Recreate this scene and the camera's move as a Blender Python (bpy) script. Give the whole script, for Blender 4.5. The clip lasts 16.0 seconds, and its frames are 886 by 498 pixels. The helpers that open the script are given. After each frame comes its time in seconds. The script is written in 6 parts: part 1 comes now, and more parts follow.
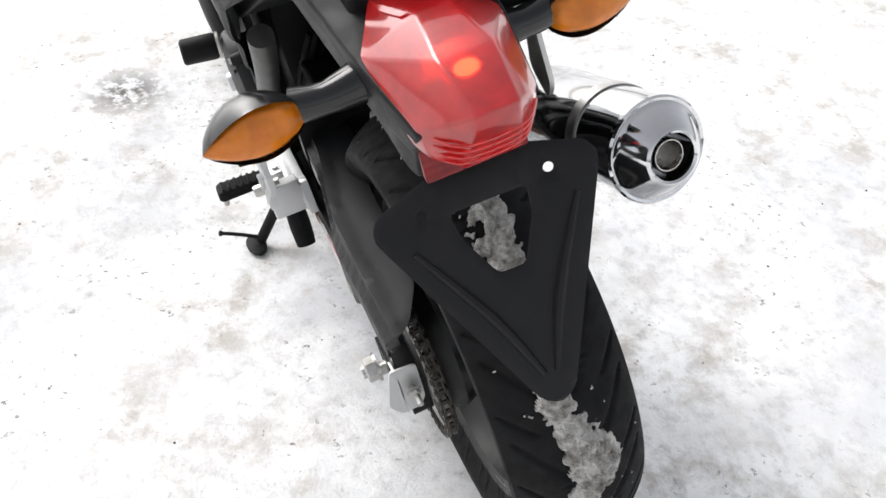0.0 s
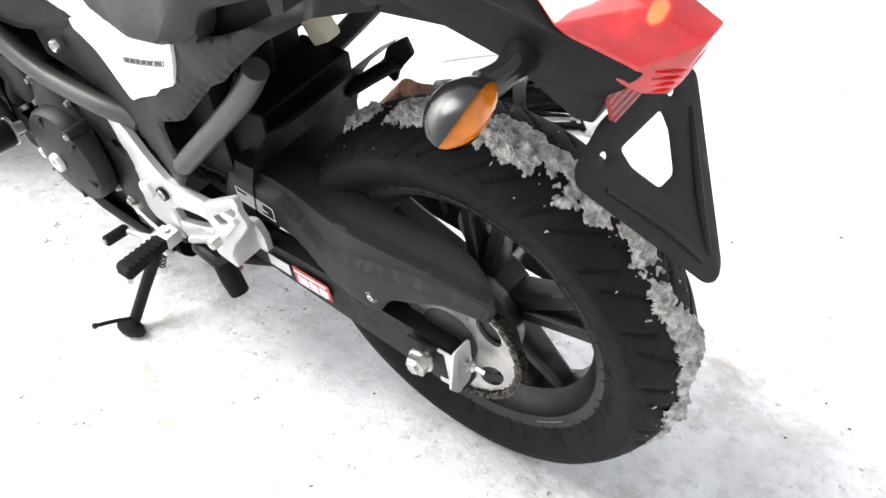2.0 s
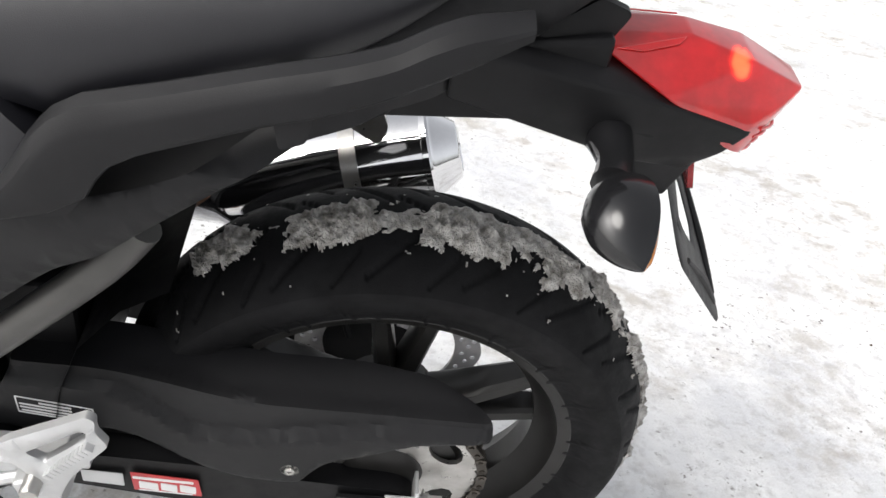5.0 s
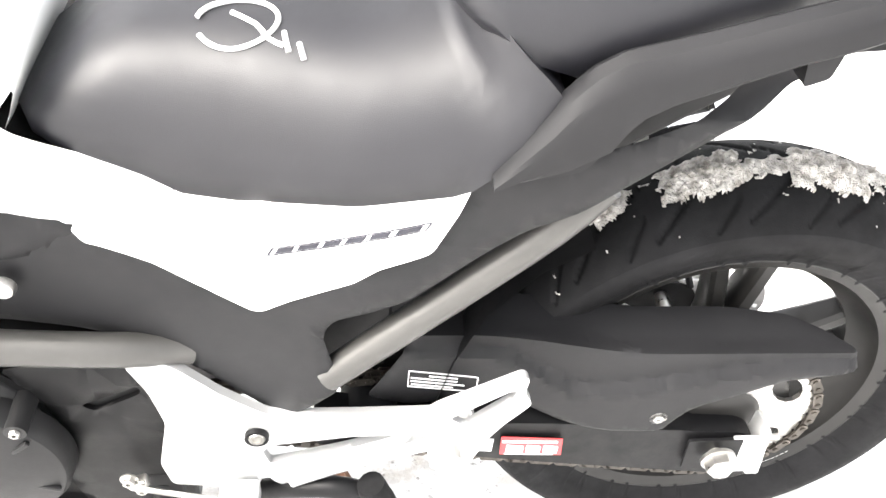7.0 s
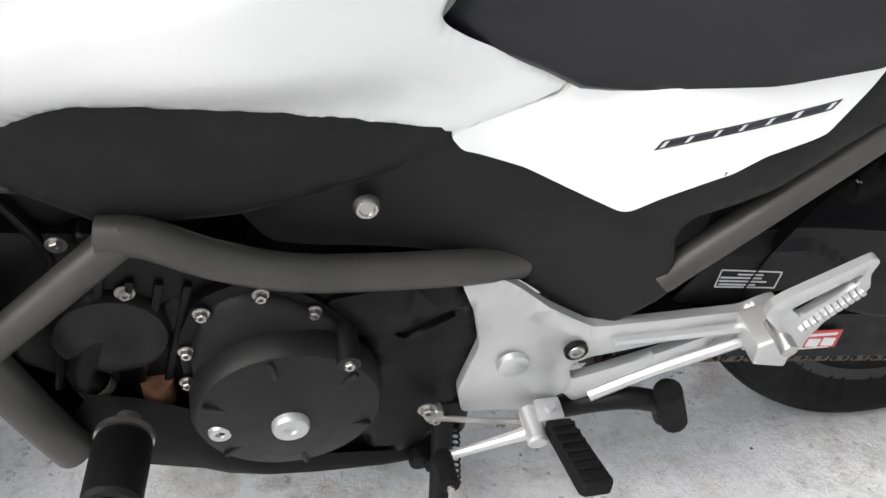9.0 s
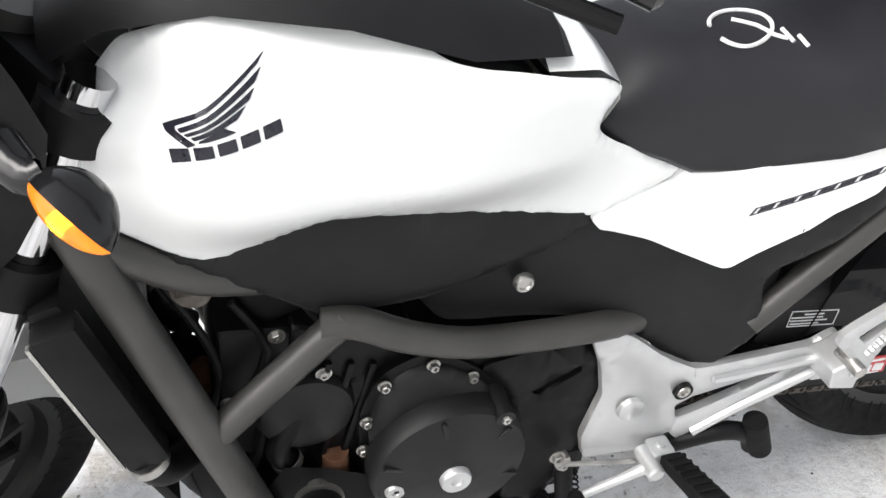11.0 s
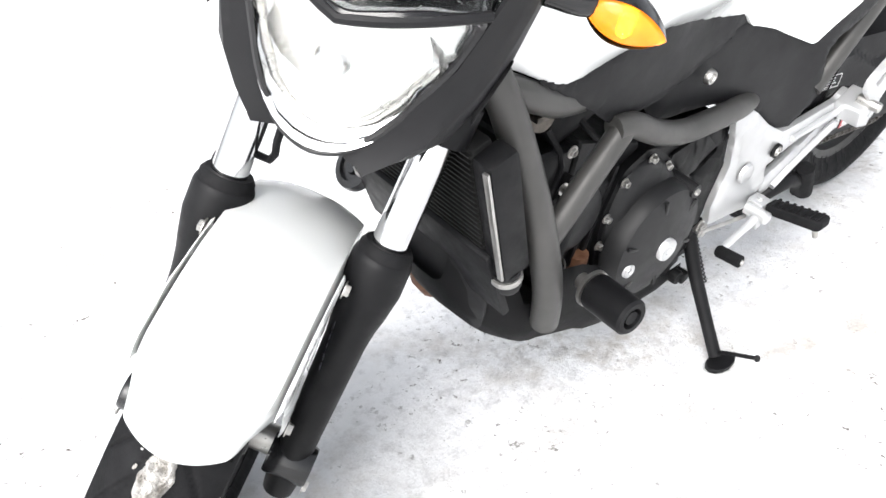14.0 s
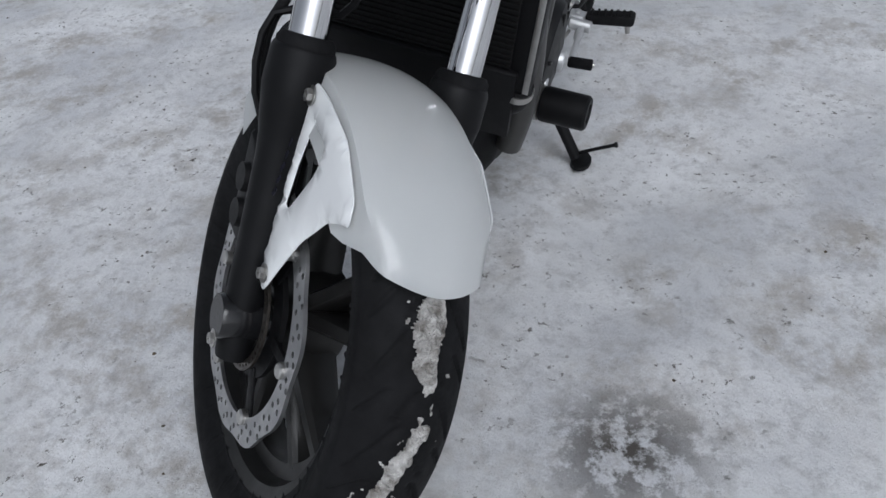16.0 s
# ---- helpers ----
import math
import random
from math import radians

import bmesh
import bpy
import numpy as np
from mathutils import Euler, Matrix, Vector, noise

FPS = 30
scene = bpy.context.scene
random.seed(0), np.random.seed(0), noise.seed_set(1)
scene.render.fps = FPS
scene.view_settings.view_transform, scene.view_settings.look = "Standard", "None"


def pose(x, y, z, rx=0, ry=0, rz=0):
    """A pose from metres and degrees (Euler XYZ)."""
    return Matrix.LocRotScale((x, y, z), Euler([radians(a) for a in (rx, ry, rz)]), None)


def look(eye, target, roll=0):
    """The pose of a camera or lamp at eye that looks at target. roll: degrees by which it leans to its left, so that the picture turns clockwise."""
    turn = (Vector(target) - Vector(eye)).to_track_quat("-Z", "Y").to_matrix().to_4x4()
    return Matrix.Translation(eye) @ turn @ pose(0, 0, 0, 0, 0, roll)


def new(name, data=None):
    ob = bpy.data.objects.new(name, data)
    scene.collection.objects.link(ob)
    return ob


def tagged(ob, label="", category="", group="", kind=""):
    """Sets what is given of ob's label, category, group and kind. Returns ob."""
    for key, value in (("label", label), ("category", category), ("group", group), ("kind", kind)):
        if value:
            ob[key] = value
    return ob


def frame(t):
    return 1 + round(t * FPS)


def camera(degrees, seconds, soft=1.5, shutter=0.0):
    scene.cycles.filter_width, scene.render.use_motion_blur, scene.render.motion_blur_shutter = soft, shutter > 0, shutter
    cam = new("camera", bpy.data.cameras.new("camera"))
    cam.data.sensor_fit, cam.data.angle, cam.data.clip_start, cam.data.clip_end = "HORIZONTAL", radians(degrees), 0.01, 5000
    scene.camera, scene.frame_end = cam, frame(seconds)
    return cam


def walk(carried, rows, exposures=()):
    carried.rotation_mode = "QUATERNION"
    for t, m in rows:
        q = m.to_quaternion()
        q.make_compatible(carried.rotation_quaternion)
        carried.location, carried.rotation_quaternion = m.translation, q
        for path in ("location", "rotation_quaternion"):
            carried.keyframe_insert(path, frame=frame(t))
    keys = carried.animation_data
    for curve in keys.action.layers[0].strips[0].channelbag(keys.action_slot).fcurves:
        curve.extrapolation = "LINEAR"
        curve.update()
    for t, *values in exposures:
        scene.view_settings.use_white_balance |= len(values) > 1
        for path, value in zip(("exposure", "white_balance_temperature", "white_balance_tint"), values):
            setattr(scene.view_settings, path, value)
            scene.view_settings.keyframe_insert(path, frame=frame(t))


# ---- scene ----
cam = camera(53.9, 16.0)
PATH = [
    (0, (-0.743, 0.457, 1.131), (0.658, -0.172, -0.151), 2.3),
    (0.5, (-0.753, 0.616, 1.151), (0.566, -0.29, -0.05), 2.0),
    (1, (-0.752, 0.749, 1.154), (0.45, -0.338, -0.017), 3.7),
    (1.5, (-0.625, 0.851, 1.107), (0.434, -0.354, -0.087), 3.8),
    (2, (-0.514, 0.912, 1.099), (0.411, -0.412, -0.081), 3.4),
    (2.5, (-0.444, 1.022, 1.118), (0.283, -0.486, 0.023), 3.2),
    (3, (-0.403, 1.044, 1.138), (0.114, -0.588, 0.105), 3.0),
    (3.2, (-0.375, 1.021, 1.129), (0.069, -0.629, 0.09), 3.4),
    (5.3, (0.101, 0.835, 0.989), (-0.17, -0.86, -0.036), 9.1),
    (5.5, (0.126, 0.802, 0.959), (-0.155, -0.868, -0.104), 8.3),
    (6, (0.205, 0.782, 0.934), (-0.005, -0.848, -0.206), 6.5),
    (6.5, (0.324, 0.839, 0.941), (0.137, -0.817, -0.165), 4.7),
    (7, (0.433, 0.913, 0.972), (0.2, -0.793, -0.046), 4.5),
    (7.5, (0.523, 0.909, 0.943), (0.305, -0.811, -0.055), 7.1),
    (8, (0.633, 0.857, 0.895), (0.269, -0.806, -0.154), 8.3),
    (8.5, (0.718, 0.84, 0.874), (0.319, -0.784, -0.222), 7.1),
    (9, (0.825, 0.865, 0.891), (0.416, -0.768, -0.189), 3.3),
    (9.5, (0.907, 0.913, 0.904), (0.437, -0.747, -0.107), 1.0),
    (10, (0.962, 0.916, 0.924), (0.478, -0.773, -0.032), -0.0),
    (10.2, (0.977, 0.916, 0.94), (0.513, -0.798, 0.02), -0.9),
    (12.3, (1.256, 1.054, 0.957), (0.456, -0.556, 0.081), 0.8),
    (12.5, (1.296, 1.029, 0.943), (0.455, -0.548, 0.045), 0.7),
    (13, (1.396, 0.957, 0.935), (0.468, -0.528, -0.03), -0.9),
    (13.5, (1.519, 0.907, 0.931), (0.515, -0.515, -0.054), -3.1),
    (14, (1.736, 0.866, 0.954), (0.665, -0.471, -0.077), -4.4),
    (14.5, (1.877, 0.767, 0.914), (0.759, -0.479, -0.18), -4.0),
    (15, (1.98, 0.639, 0.905), (0.74, -0.417, -0.255), -4.8),
    (15.5, (2.038, 0.549, 0.899), (0.639, -0.233, -0.298), -4.3),
    (16, (2.134, 0.442, 0.911), (0.624, -0.065, -0.298), -4.6),
]
EXPOSURES = [(0.0, 0.65, 6450, 10), (1.0, 0.7, 6468, 10), (1.5, 0.8, 6477, 10), (2.0, 1.25, 6486, 10), (2.5, 1.65, 6495, 10), (3.0, 1.45, 6505, 10), (5.5, 0.6, 6550, 10), (6.0, 2.4, 6700, 10), (6.5, 2.65, 6725, 10), (7.0, 2.7, 6750, 10), (7.5, 1.8, 6700, 10), (8.0, 0.4, 6633, 10), (8.5, 0.25, 6567, 10), (9.0, 0.4, 6500, 10), (10.0, 0.6, 6500, 10), (12.5, 0.8, 6500, 10), (13.0, 1.55, 6500, 10), (13.5, 2.0, 6500, 10), (14.0, 1.25, 6400, 10), (14.5, 0.45, 6300, 10), (15.0, -0.4, 6150, 10), (15.5, -0.8, 6025, 10), (16.0, -0.75, 5900, 10)]
walk(cam, [(t, look(eye, target, roll)) for t, eye, target, roll in PATH], EXPOSURES)

# ---- world and light: a bright overcast winter day ----
world = bpy.data.worlds.new("overcast_sky")
scene.world = world
world.use_nodes = True
wn, wl = world.node_tree.nodes, world.node_tree.links
sky = wn.new("ShaderNodeTexSky")
sky.sky_type, sky.sun_disc = "NISHITA", False
sky.sun_elevation, sky.sun_rotation = radians(38), radians(70)
sky.air_density, sky.dust_density = 1.0, 4.0
pale = wn.new("ShaderNodeHueSaturation")
pale.inputs["Saturation"].default_value = 0.16
wl.new(sky.outputs[0], pale.inputs["Color"])
wl.new(pale.outputs[0], wn["Background"].inputs["Color"])
wn["Background"].inputs["Strength"].default_value = 0.15
sun = new("sun", bpy.data.lights.new("sun", "SUN"))
sun.data.energy, sun.data.angle, sun.data.color = 1.2, radians(25), (1.0, 0.97, 0.93)
sun.matrix_world = look((0, 0, 0), (-0.55, -0.45, -1.0))


# ---- materials ----
def node_mat(name):
    m = bpy.data.materials.new(name)
    m.use_nodes = True
    return m, m.node_tree.nodes, m.node_tree.links, m.node_tree.nodes["Principled BSDF"]


def noise_tex(n, l, scale, detail=4.0, rough=0.55, vec=None):
    t = n.new("ShaderNodeTexNoise")
    t.inputs["Scale"].default_value, t.inputs["Detail"].default_value, t.inputs["Roughness"].default_value = scale, detail, rough
    if vec is None:
        c = n.new("ShaderNodeTexCoord")
        vec = c.outputs["Object"]
    l.new(vec, t.inputs["Vector"])
    return t


def ramp(n, l, src, stops):
    r = n.new("ShaderNodeValToRGB")
    while len(r.color_ramp.elements) < len(stops):
        r.color_ramp.elements.new(0.5)
    for e, (p, c) in zip(r.color_ramp.elements, stops):
        e.position, e.color = p, (*c, 1.0)
    l.new(src, r.inputs["Fac"])
    return r


def surface(name, dark, light, rough=(0.4, 0.6), metal=0.0, scale=9.0, grain=420.0, bump=0.05, depth=0.0006, coat=0.0, spec=0.5):
    """A painted, moulded or cast surface: slow blotches in colour and gloss, and a fine grain in relief."""
    m, n, l, b = node_mat(name)
    a = noise_tex(n, l, scale, 5.0)
    r = ramp(n, l, a.outputs["Fac"], [(0.32, dark), (0.7, light)])
    l.new(r.outputs["Color"], b.inputs["Base Color"])
    c = noise_tex(n, l, scale * 2.7, 6.0, 0.65)
    q = ramp(n, l, c.outputs["Fac"], [(0.3, (rough[0],) * 3), (0.72, (rough[1],) * 3)])
    l.new(q.outputs["Color"], b.inputs["Roughness"])
    b.inputs["Metallic"].default_value = metal
    b.inputs["Coat Weight"].default_value = coat
    b.inputs["Coat Roughness"].default_value = 0.05
    b.inputs["Specular IOR Level"].default_value = spec
    if bump:
        g = noise_tex(n, l, grain, 2.0)
        k = n.new("ShaderNodeBump")
        k.inputs["Strength"].default_value, k.inputs["Distance"].default_value = bump, depth
        l.new(g.outputs["Fac"], k.inputs["Height"])
        l.new(k.outputs["Normal"], b.inputs["Normal"])
    return m


WHITE = surface("pearl_white_paint", (0.87, 0.885, 0.88), (0.91, 0.92, 0.915), (0.16, 0.24), scale=3.0, bump=0.0, coat=0.6)
GREY = surface("grained_dark_plastic", (0.0075, 0.0075, 0.0085), (0.013, 0.013, 0.0142), (0.48, 0.62), scale=7.0, grain=900.0, bump=0.25, spec=0.24)
BLACK = surface("black_plastic", (0.003, 0.003, 0.0036), (0.007, 0.007, 0.0078), (0.42, 0.62), scale=14.0, grain=600.0, bump=0.12, spec=0.2)
GLOSS = surface("gloss_black_plastic", (0.008, 0.008, 0.009), (0.012, 0.012, 0.013), (0.12, 0.25), scale=12.0, bump=0.0)
RUBBER = surface("tyre_rubber", (0.004, 0.004, 0.0045), (0.009, 0.009, 0.010), (0.6, 0.85), scale=22.0, grain=700.0, bump=0.35, depth=0.0008, spec=0.16)
FRAME = surface("frame_grey_paint", (0.052, 0.051, 0.049), (0.074, 0.072, 0.069), (0.36, 0.5), metal=0.35, scale=12.0, grain=1200.0, bump=0.08)
CASE = surface("engine_black_paint", (0.003, 0.003, 0.0034), (0.0065, 0.0065, 0.007), (0.38, 0.54), scale=16.0, grain=500.0, bump=0.25, spec=0.2)
COVER = surface("engine_cover_paint", (0.007, 0.007, 0.0076), (0.012, 0.012, 0.0128), (0.4, 0.55), scale=16.0, grain=500.0, bump=0.2, spec=0.3)
ALU = surface("cast_aluminium", (0.53, 0.535, 0.54), (0.61, 0.615, 0.62), (0.34, 0.42), metal=0.6, scale=9.0, grain=1400.0, bump=0.05)
STEEL = surface("zinc_steel", (0.42, 0.41, 0.39), (0.58, 0.57, 0.55), (0.25, 0.45), metal=0.95, scale=40.0, grain=900.0, bump=0.1)
MIRROR = surface("vapour_coated_reflector", (0.82, 0.82, 0.80), (0.9, 0.9, 0.88), (0.10, 0.3), metal=0.85, scale=35.0, bump=0.0)
CHROME = surface("chrome", (0.62, 0.62, 0.63), (0.72, 0.72, 0.73), (0.04, 0.12), metal=1.0, scale=20.0, bump=0.0)
BRUSHED = surface("brushed_steel", (0.45, 0.44, 0.42), (0.6, 0.58, 0.55), (0.2, 0.36), metal=1.0, scale=20.0, grain=300.0, bump=0.08)
RIM = surface("satin_black_alloy", (0.009, 0.0088, 0.0085), (0.018, 0.0172, 0.0165), (0.3, 0.45), scale=15.0, grain=900.0, bump=0.08, spec=0.35)
DISC = surface("worn_brake_steel", (0.34, 0.34, 0.35), (0.5, 0.5, 0.5), (0.3, 0.5), metal=0.95, scale=30.0, grain=500.0, bump=0.1)
CHAIN = surface("oiled_chain_steel", (0.05, 0.045, 0.04), (0.14, 0.125, 0.11), (0.3, 0.55), metal=0.9, scale=60.0, bump=0.0)
RUST = surface("rusty_steel", (0.12, 0.05, 0.025), (0.24, 0.12, 0.07), (0.6, 0.8), metal=0.3, scale=60.0, grain=700.0, bump=0.3)
VINYL = surface("seat_vinyl", (0.006, 0.006, 0.0085), (0.010, 0.010, 0.013), (0.42, 0.54), scale=10.0, grain=1500.0, bump=0.3, spec=0.48)
RADIATOR = surface("radiator_black", (0.005, 0.005, 0.005), (0.009, 0.009, 0.009), (0.5, 0.7), scale=12.0, bump=0.0, spec=0.25)
INK = surface("black_decal", (0.012, 0.012, 0.02), (0.018, 0.018, 0.028), (0.25, 0.35), scale=20.0, bump=0.0)
DECAL = surface("white_decal", (0.68, 0.68, 0.68), (0.76, 0.76, 0.76), (0.3, 0.4), scale=30.0, bump=0.0)
REDDECAL = surface("red_decal", (0.45, 0.03, 0.04), (0.55, 0.05, 0.05), (0.3, 0.4), scale=30.0, bump=0.0)
BLUEDECAL = surface("blue_decal", (0.03, 0.05, 0.22), (0.05, 0.07, 0.28), (0.3, 0.4), scale=30.0, bump=0.0)
CHALK = surface("chalk_mark", (0.6, 0.6, 0.6), (0.75, 0.75, 0.75), (0.8, 0.9), scale=300.0, bump=0.0)
CREAM = surface("cream_plastic", (0.5, 0.46, 0.34), (0.6, 0.56, 0.42), (0.4, 0.6), scale=20.0, bump=0.0)


def lens_mat(name, colour, rough=0.06, glow=None, strength=0.0, ribs=0.0, coat=0.0):
    m, n, l, b = node_mat(name)
    a = noise_tex(n, l, 60.0, 3.0)
    r = ramp(n, l, a.outputs["Fac"], [(0.3, tuple(v * 0.7 for v in colour)), (0.7, colour)])
    l.new(r.outputs["Color"], b.inputs["Base Color"])
    b.inputs["Roughness"].default_value = rough
    b.inputs["Transmission Weight"].default_value = 0.45
    b.inputs["Coat Weight"].default_value, b.inputs["Coat Roughness"].default_value = coat, 0.04
    b.inputs["IOR"].default_value = 1.45
    if ribs:
        w = n.new("ShaderNodeTexWave")
        w.inputs["Scale"].default_value = ribs
        c = n.new("ShaderNodeTexCoord")
        l.new(c.outputs["Object"], w.inputs["Vector"])
        k = n.new("ShaderNodeBump")
        k.inputs["Strength"].default_value, k.inputs["Distance"].default_value = 0.25, 0.002
        l.new(w.outputs["Fac"], k.inputs["Height"])
        l.new(k.outputs["Normal"], b.inputs["Normal"])
    if glow:
        b.inputs["Emission Color"].default_value = (*glow, 1)
        b.inputs["Emission Strength"].default_value = strength
    return m


RED = lens_mat("red_lamp_lens", (0.56, 0.010, 0.016), 0.30, (1.0, 0.04, 0.03), 0.06, coat=0.9)
AMBER = lens_mat("amber_lens", (0.95, 0.28, 0.015), 0.1, ribs=45.0)
AMBER_LIT = lens_mat("lit_amber_lens", (0.9, 0.28, 0.02), 0.1, (1.0, 0.30, 0.02), 0.32, ribs=45.0)
REFLECTOR = lens_mat("red_reflector", (0.42, 0.015, 0.02), 0.25, ribs=160.0)
CLEAR, _n, _l, _b = node_mat("clear_polycarbonate")
_b.inputs["Base Color"].default_value = (0.95, 0.96, 0.96, 1)
_b.inputs["Roughness"].default_value = 0.03
_b.inputs["Transmission Weight"].default_value = 1.0
_b.inputs["IOR"].default_value = 1.2
SMOKE, _n, _l, _b = node_mat("smoked_screen")
_b.inputs["Base Color"].default_value = (0.32, 0.33, 0.34, 1)
_b.inputs["Roughness"].default_value = 0.04
_b.inputs["Transmission Weight"].default_value = 1.0
_b.inputs["IOR"].default_value = 1.25
BULB, _n, _l, _b = node_mat("lit_bulb")
_b.inputs["Emission Color"].default_value = (1.0, 0.83, 0.55, 1)
_b.inputs["Emission Strength"].default_value = 30.0
REDBULB, _n, _l, _b = node_mat("lit_tail_bulb")
_b.inputs["Emission Color"].default_value = (1.0, 0.2, 0.04, 1)
_b.inputs["Emission Strength"].default_value = 20.0
AMBERBULB, _n, _l, _b = node_mat("lit_amber_bulb")
_b.inputs["Emission Color"].default_value = (1.0, 0.6, 0.05, 1)
_b.inputs["Emission Strength"].default_value = 7.0


def snow_ground():
    """Trodden snow: slow tone, brownish trampled patches, small grey pits, dark specks and a crystalline relief."""
    m, n, l, b = node_mat("trodden_snow")
    c = n.new("ShaderNodeTexCoord")
    v = c.outputs["Object"]

    def over(under, factor, colour):
        mix = n.new("ShaderNodeMix")
        mix.data_type = "RGBA"
        l.new(factor, mix.inputs["Factor"])
        l.new(under, mix.inputs["A"])
        mix.inputs["B"].default_value = (*colour, 1)
        return mix.outputs["Result"]

    def both(a, b2):
        k = n.new("ShaderNodeMath")
        k.operation = "MULTIPLY"
        l.new(a, k.inputs[0])
        l.new(b2, k.inputs[1])
        return k.outputs[0]

    big = noise_tex(n, l, 1.7, 6.0, 0.62, v)
    tone = ramp(n, l, big.outputs["Fac"], [(0.38, (0.64, 0.65, 0.67)), (0.5, (0.79, 0.795, 0.80)), (0.62, (0.90, 0.905, 0.91))])
    soft = noise_tex(n, l, 9.0, 8.0, 0.72, v)
    brown = ramp(n, l, soft.outputs["Fac"], [(0.47, (0, 0, 0)), (0.62, (0.85, 0.85, 0.85))])
    zone = noise_tex(n, l, 2.1, 4.0, 0.6, v)
    where_brown = ramp(n, l, zone.outputs["Fac"], [(0.42, (0.12, 0.12, 0.12)), (0.58, (1, 1, 1))])
    col = over(tone.outputs["Color"], both(brown.outputs["Color"], where_brown.outputs["Color"]), (0.42, 0.39, 0.35))
    pit = noise_tex(n, l, 30.0, 7.0, 0.72, v)
    pits = ramp(n, l, pit.outputs["Fac"], [(0.50, (0, 0, 0)), (0.68, (0.6, 0.6, 0.6))])
    col = over(col, pits.outputs["Color"], (0.42, 0.415, 0.41))
    speck = noise_tex(n, l, 62.0, 5.0, 0.66, v)
    specks = ramp(n, l, speck.outputs["Fac"], [(0.61, (0, 0, 0)), (0.66, (1, 1, 1))])
    dirty = noise_tex(n, l, 3.4, 6.0, 0.65, v)
    where_dirty = ramp(n, l, dirty.outputs["Fac"], [(0.46, (0.1, 0.1, 0.1)), (0.6, (1, 1, 1))])
    col = over(col, both(specks.outputs["Color"], where_dirty.outputs["Color"]), (0.09, 0.078, 0.066))
    # one soiled patch of slush
    sep = n.new("ShaderNodeVectorMath")
    sep.operation = "DISTANCE"
    l.new(v, sep.inputs[0])
    sep.inputs[1].default_value = (DIRT[0], DIRT[1], 0.0)
    near = n.new("ShaderNodeMapRange")
    near.inputs["From Min"].default_value, near.inputs["From Max"].default_value = 0.02, 0.15
    near.inputs["To Min"].default_value, near.inputs["To Max"].default_value = 1.0, 0.0
    l.new(sep.outputs["Value"], near.inputs["Value"])
    blot = noise_tex(n, l, 24.0, 6.0, 0.7, v)
    blots = ramp(n, l, blot.outputs["Fac"], [(0.44, (0, 0, 0)), (0.53, (1, 1, 1))])
    col = over(col, both(near.outputs["Result"], blots.outputs["Color"]), (0.09, 0.08, 0.07))
    l.new(col, b.inputs["Base Color"])
    b.inputs["Roughness"].default_value = 0.62
    fine = noise_tex(n, l, 170.0, 6.0, 0.75, v)
    k1 = n.new("ShaderNodeBump")
    k1.inputs["Strength"].default_value, k1.inputs["Distance"].default_value = 0.7, 0.010
    l.new(pit.outputs["Fac"], k1.inputs["Height"])
    k2 = n.new("ShaderNodeBump")
    k2.inputs["Strength"].default_value, k2.inputs["Distance"].default_value = 0.6, 0.003
    l.new(fine.outputs["Fac"], k2.inputs["Height"])
    l.new(k1.outputs["Normal"], k2.inputs["Normal"])
    l.new(k2.outputs["Normal"], b.inputs["Normal"])
    return m


DIRT = (1.361, 0.413)
SNOW = snow_ground()
SLUSH = surface("dirty_packed_snow", (0.17, 0.155, 0.135), (0.66, 0.645, 0.62), (0.3, 0.7), scale=75.0, grain=420.0, bump=1.0, depth=0.004)


# ---- mesh helpers ----
def part(name, bm, material, parent=None, label="", smooth=35, basis=None):
    """Links a bmesh as one mesh object under a thing or a part."""
    bmesh.ops.recalc_face_normals(bm, faces=bm.faces)
    me = bpy.data.meshes.new(name)
    bm.to_mesh(me)
    bm.free()
    me.materials.append(material)
    if smooth:
        me.polygons.foreach_set("use_smooth", [True] * len(me.polygons))
        me.set_sharp_from_angle(angle=radians(smooth))
    ob = new(name, me)
    if parent is not None:
        ob.parent = parent
    if basis is not None:
        ob.matrix_basis = basis
    return tagged(ob, label)


def again(ob, parent, basis=None):
    """Another object on the same mesh."""
    o = ob.copy()
    scene.collection.objects.link(o)
    o.parent = parent
    if basis is not None:
        o.matrix_basis = basis
    return o


def rounded(pts, radius=0.008, steps=3):
    """A closed outline with its corners rounded."""
    out, n = [], len(pts)
    for i in range(n):
        a, b, c = (Vector(pts[(i + k) % n]) for k in (-1, 0, 1))
        u, v = a - b, c - b
        d = min(radius, 0.45 * u.length, 0.45 * v.length)
        p, q = b + u.normalized() * d, b + v.normalized() * d
        for s in range(steps + 1):
            t = s / steps
            out.append(tuple((1 - t) ** 2 * p + 2 * t * (1 - t) * b + t * t * q))
    return out


def edge_distance(px, pz, pts):
    p = np.array(pts)
    a, b = p, np.roll(p, -1, 0)
    d = b - a
    w = np.array([px, pz]) - a
    t = np.clip((w * d).sum(1) / np.maximum((d * d).sum(1), 1e-12), 0, 1)
    return float(np.sqrt(((w - t[:, None] * d) ** 2).sum(1).min()))


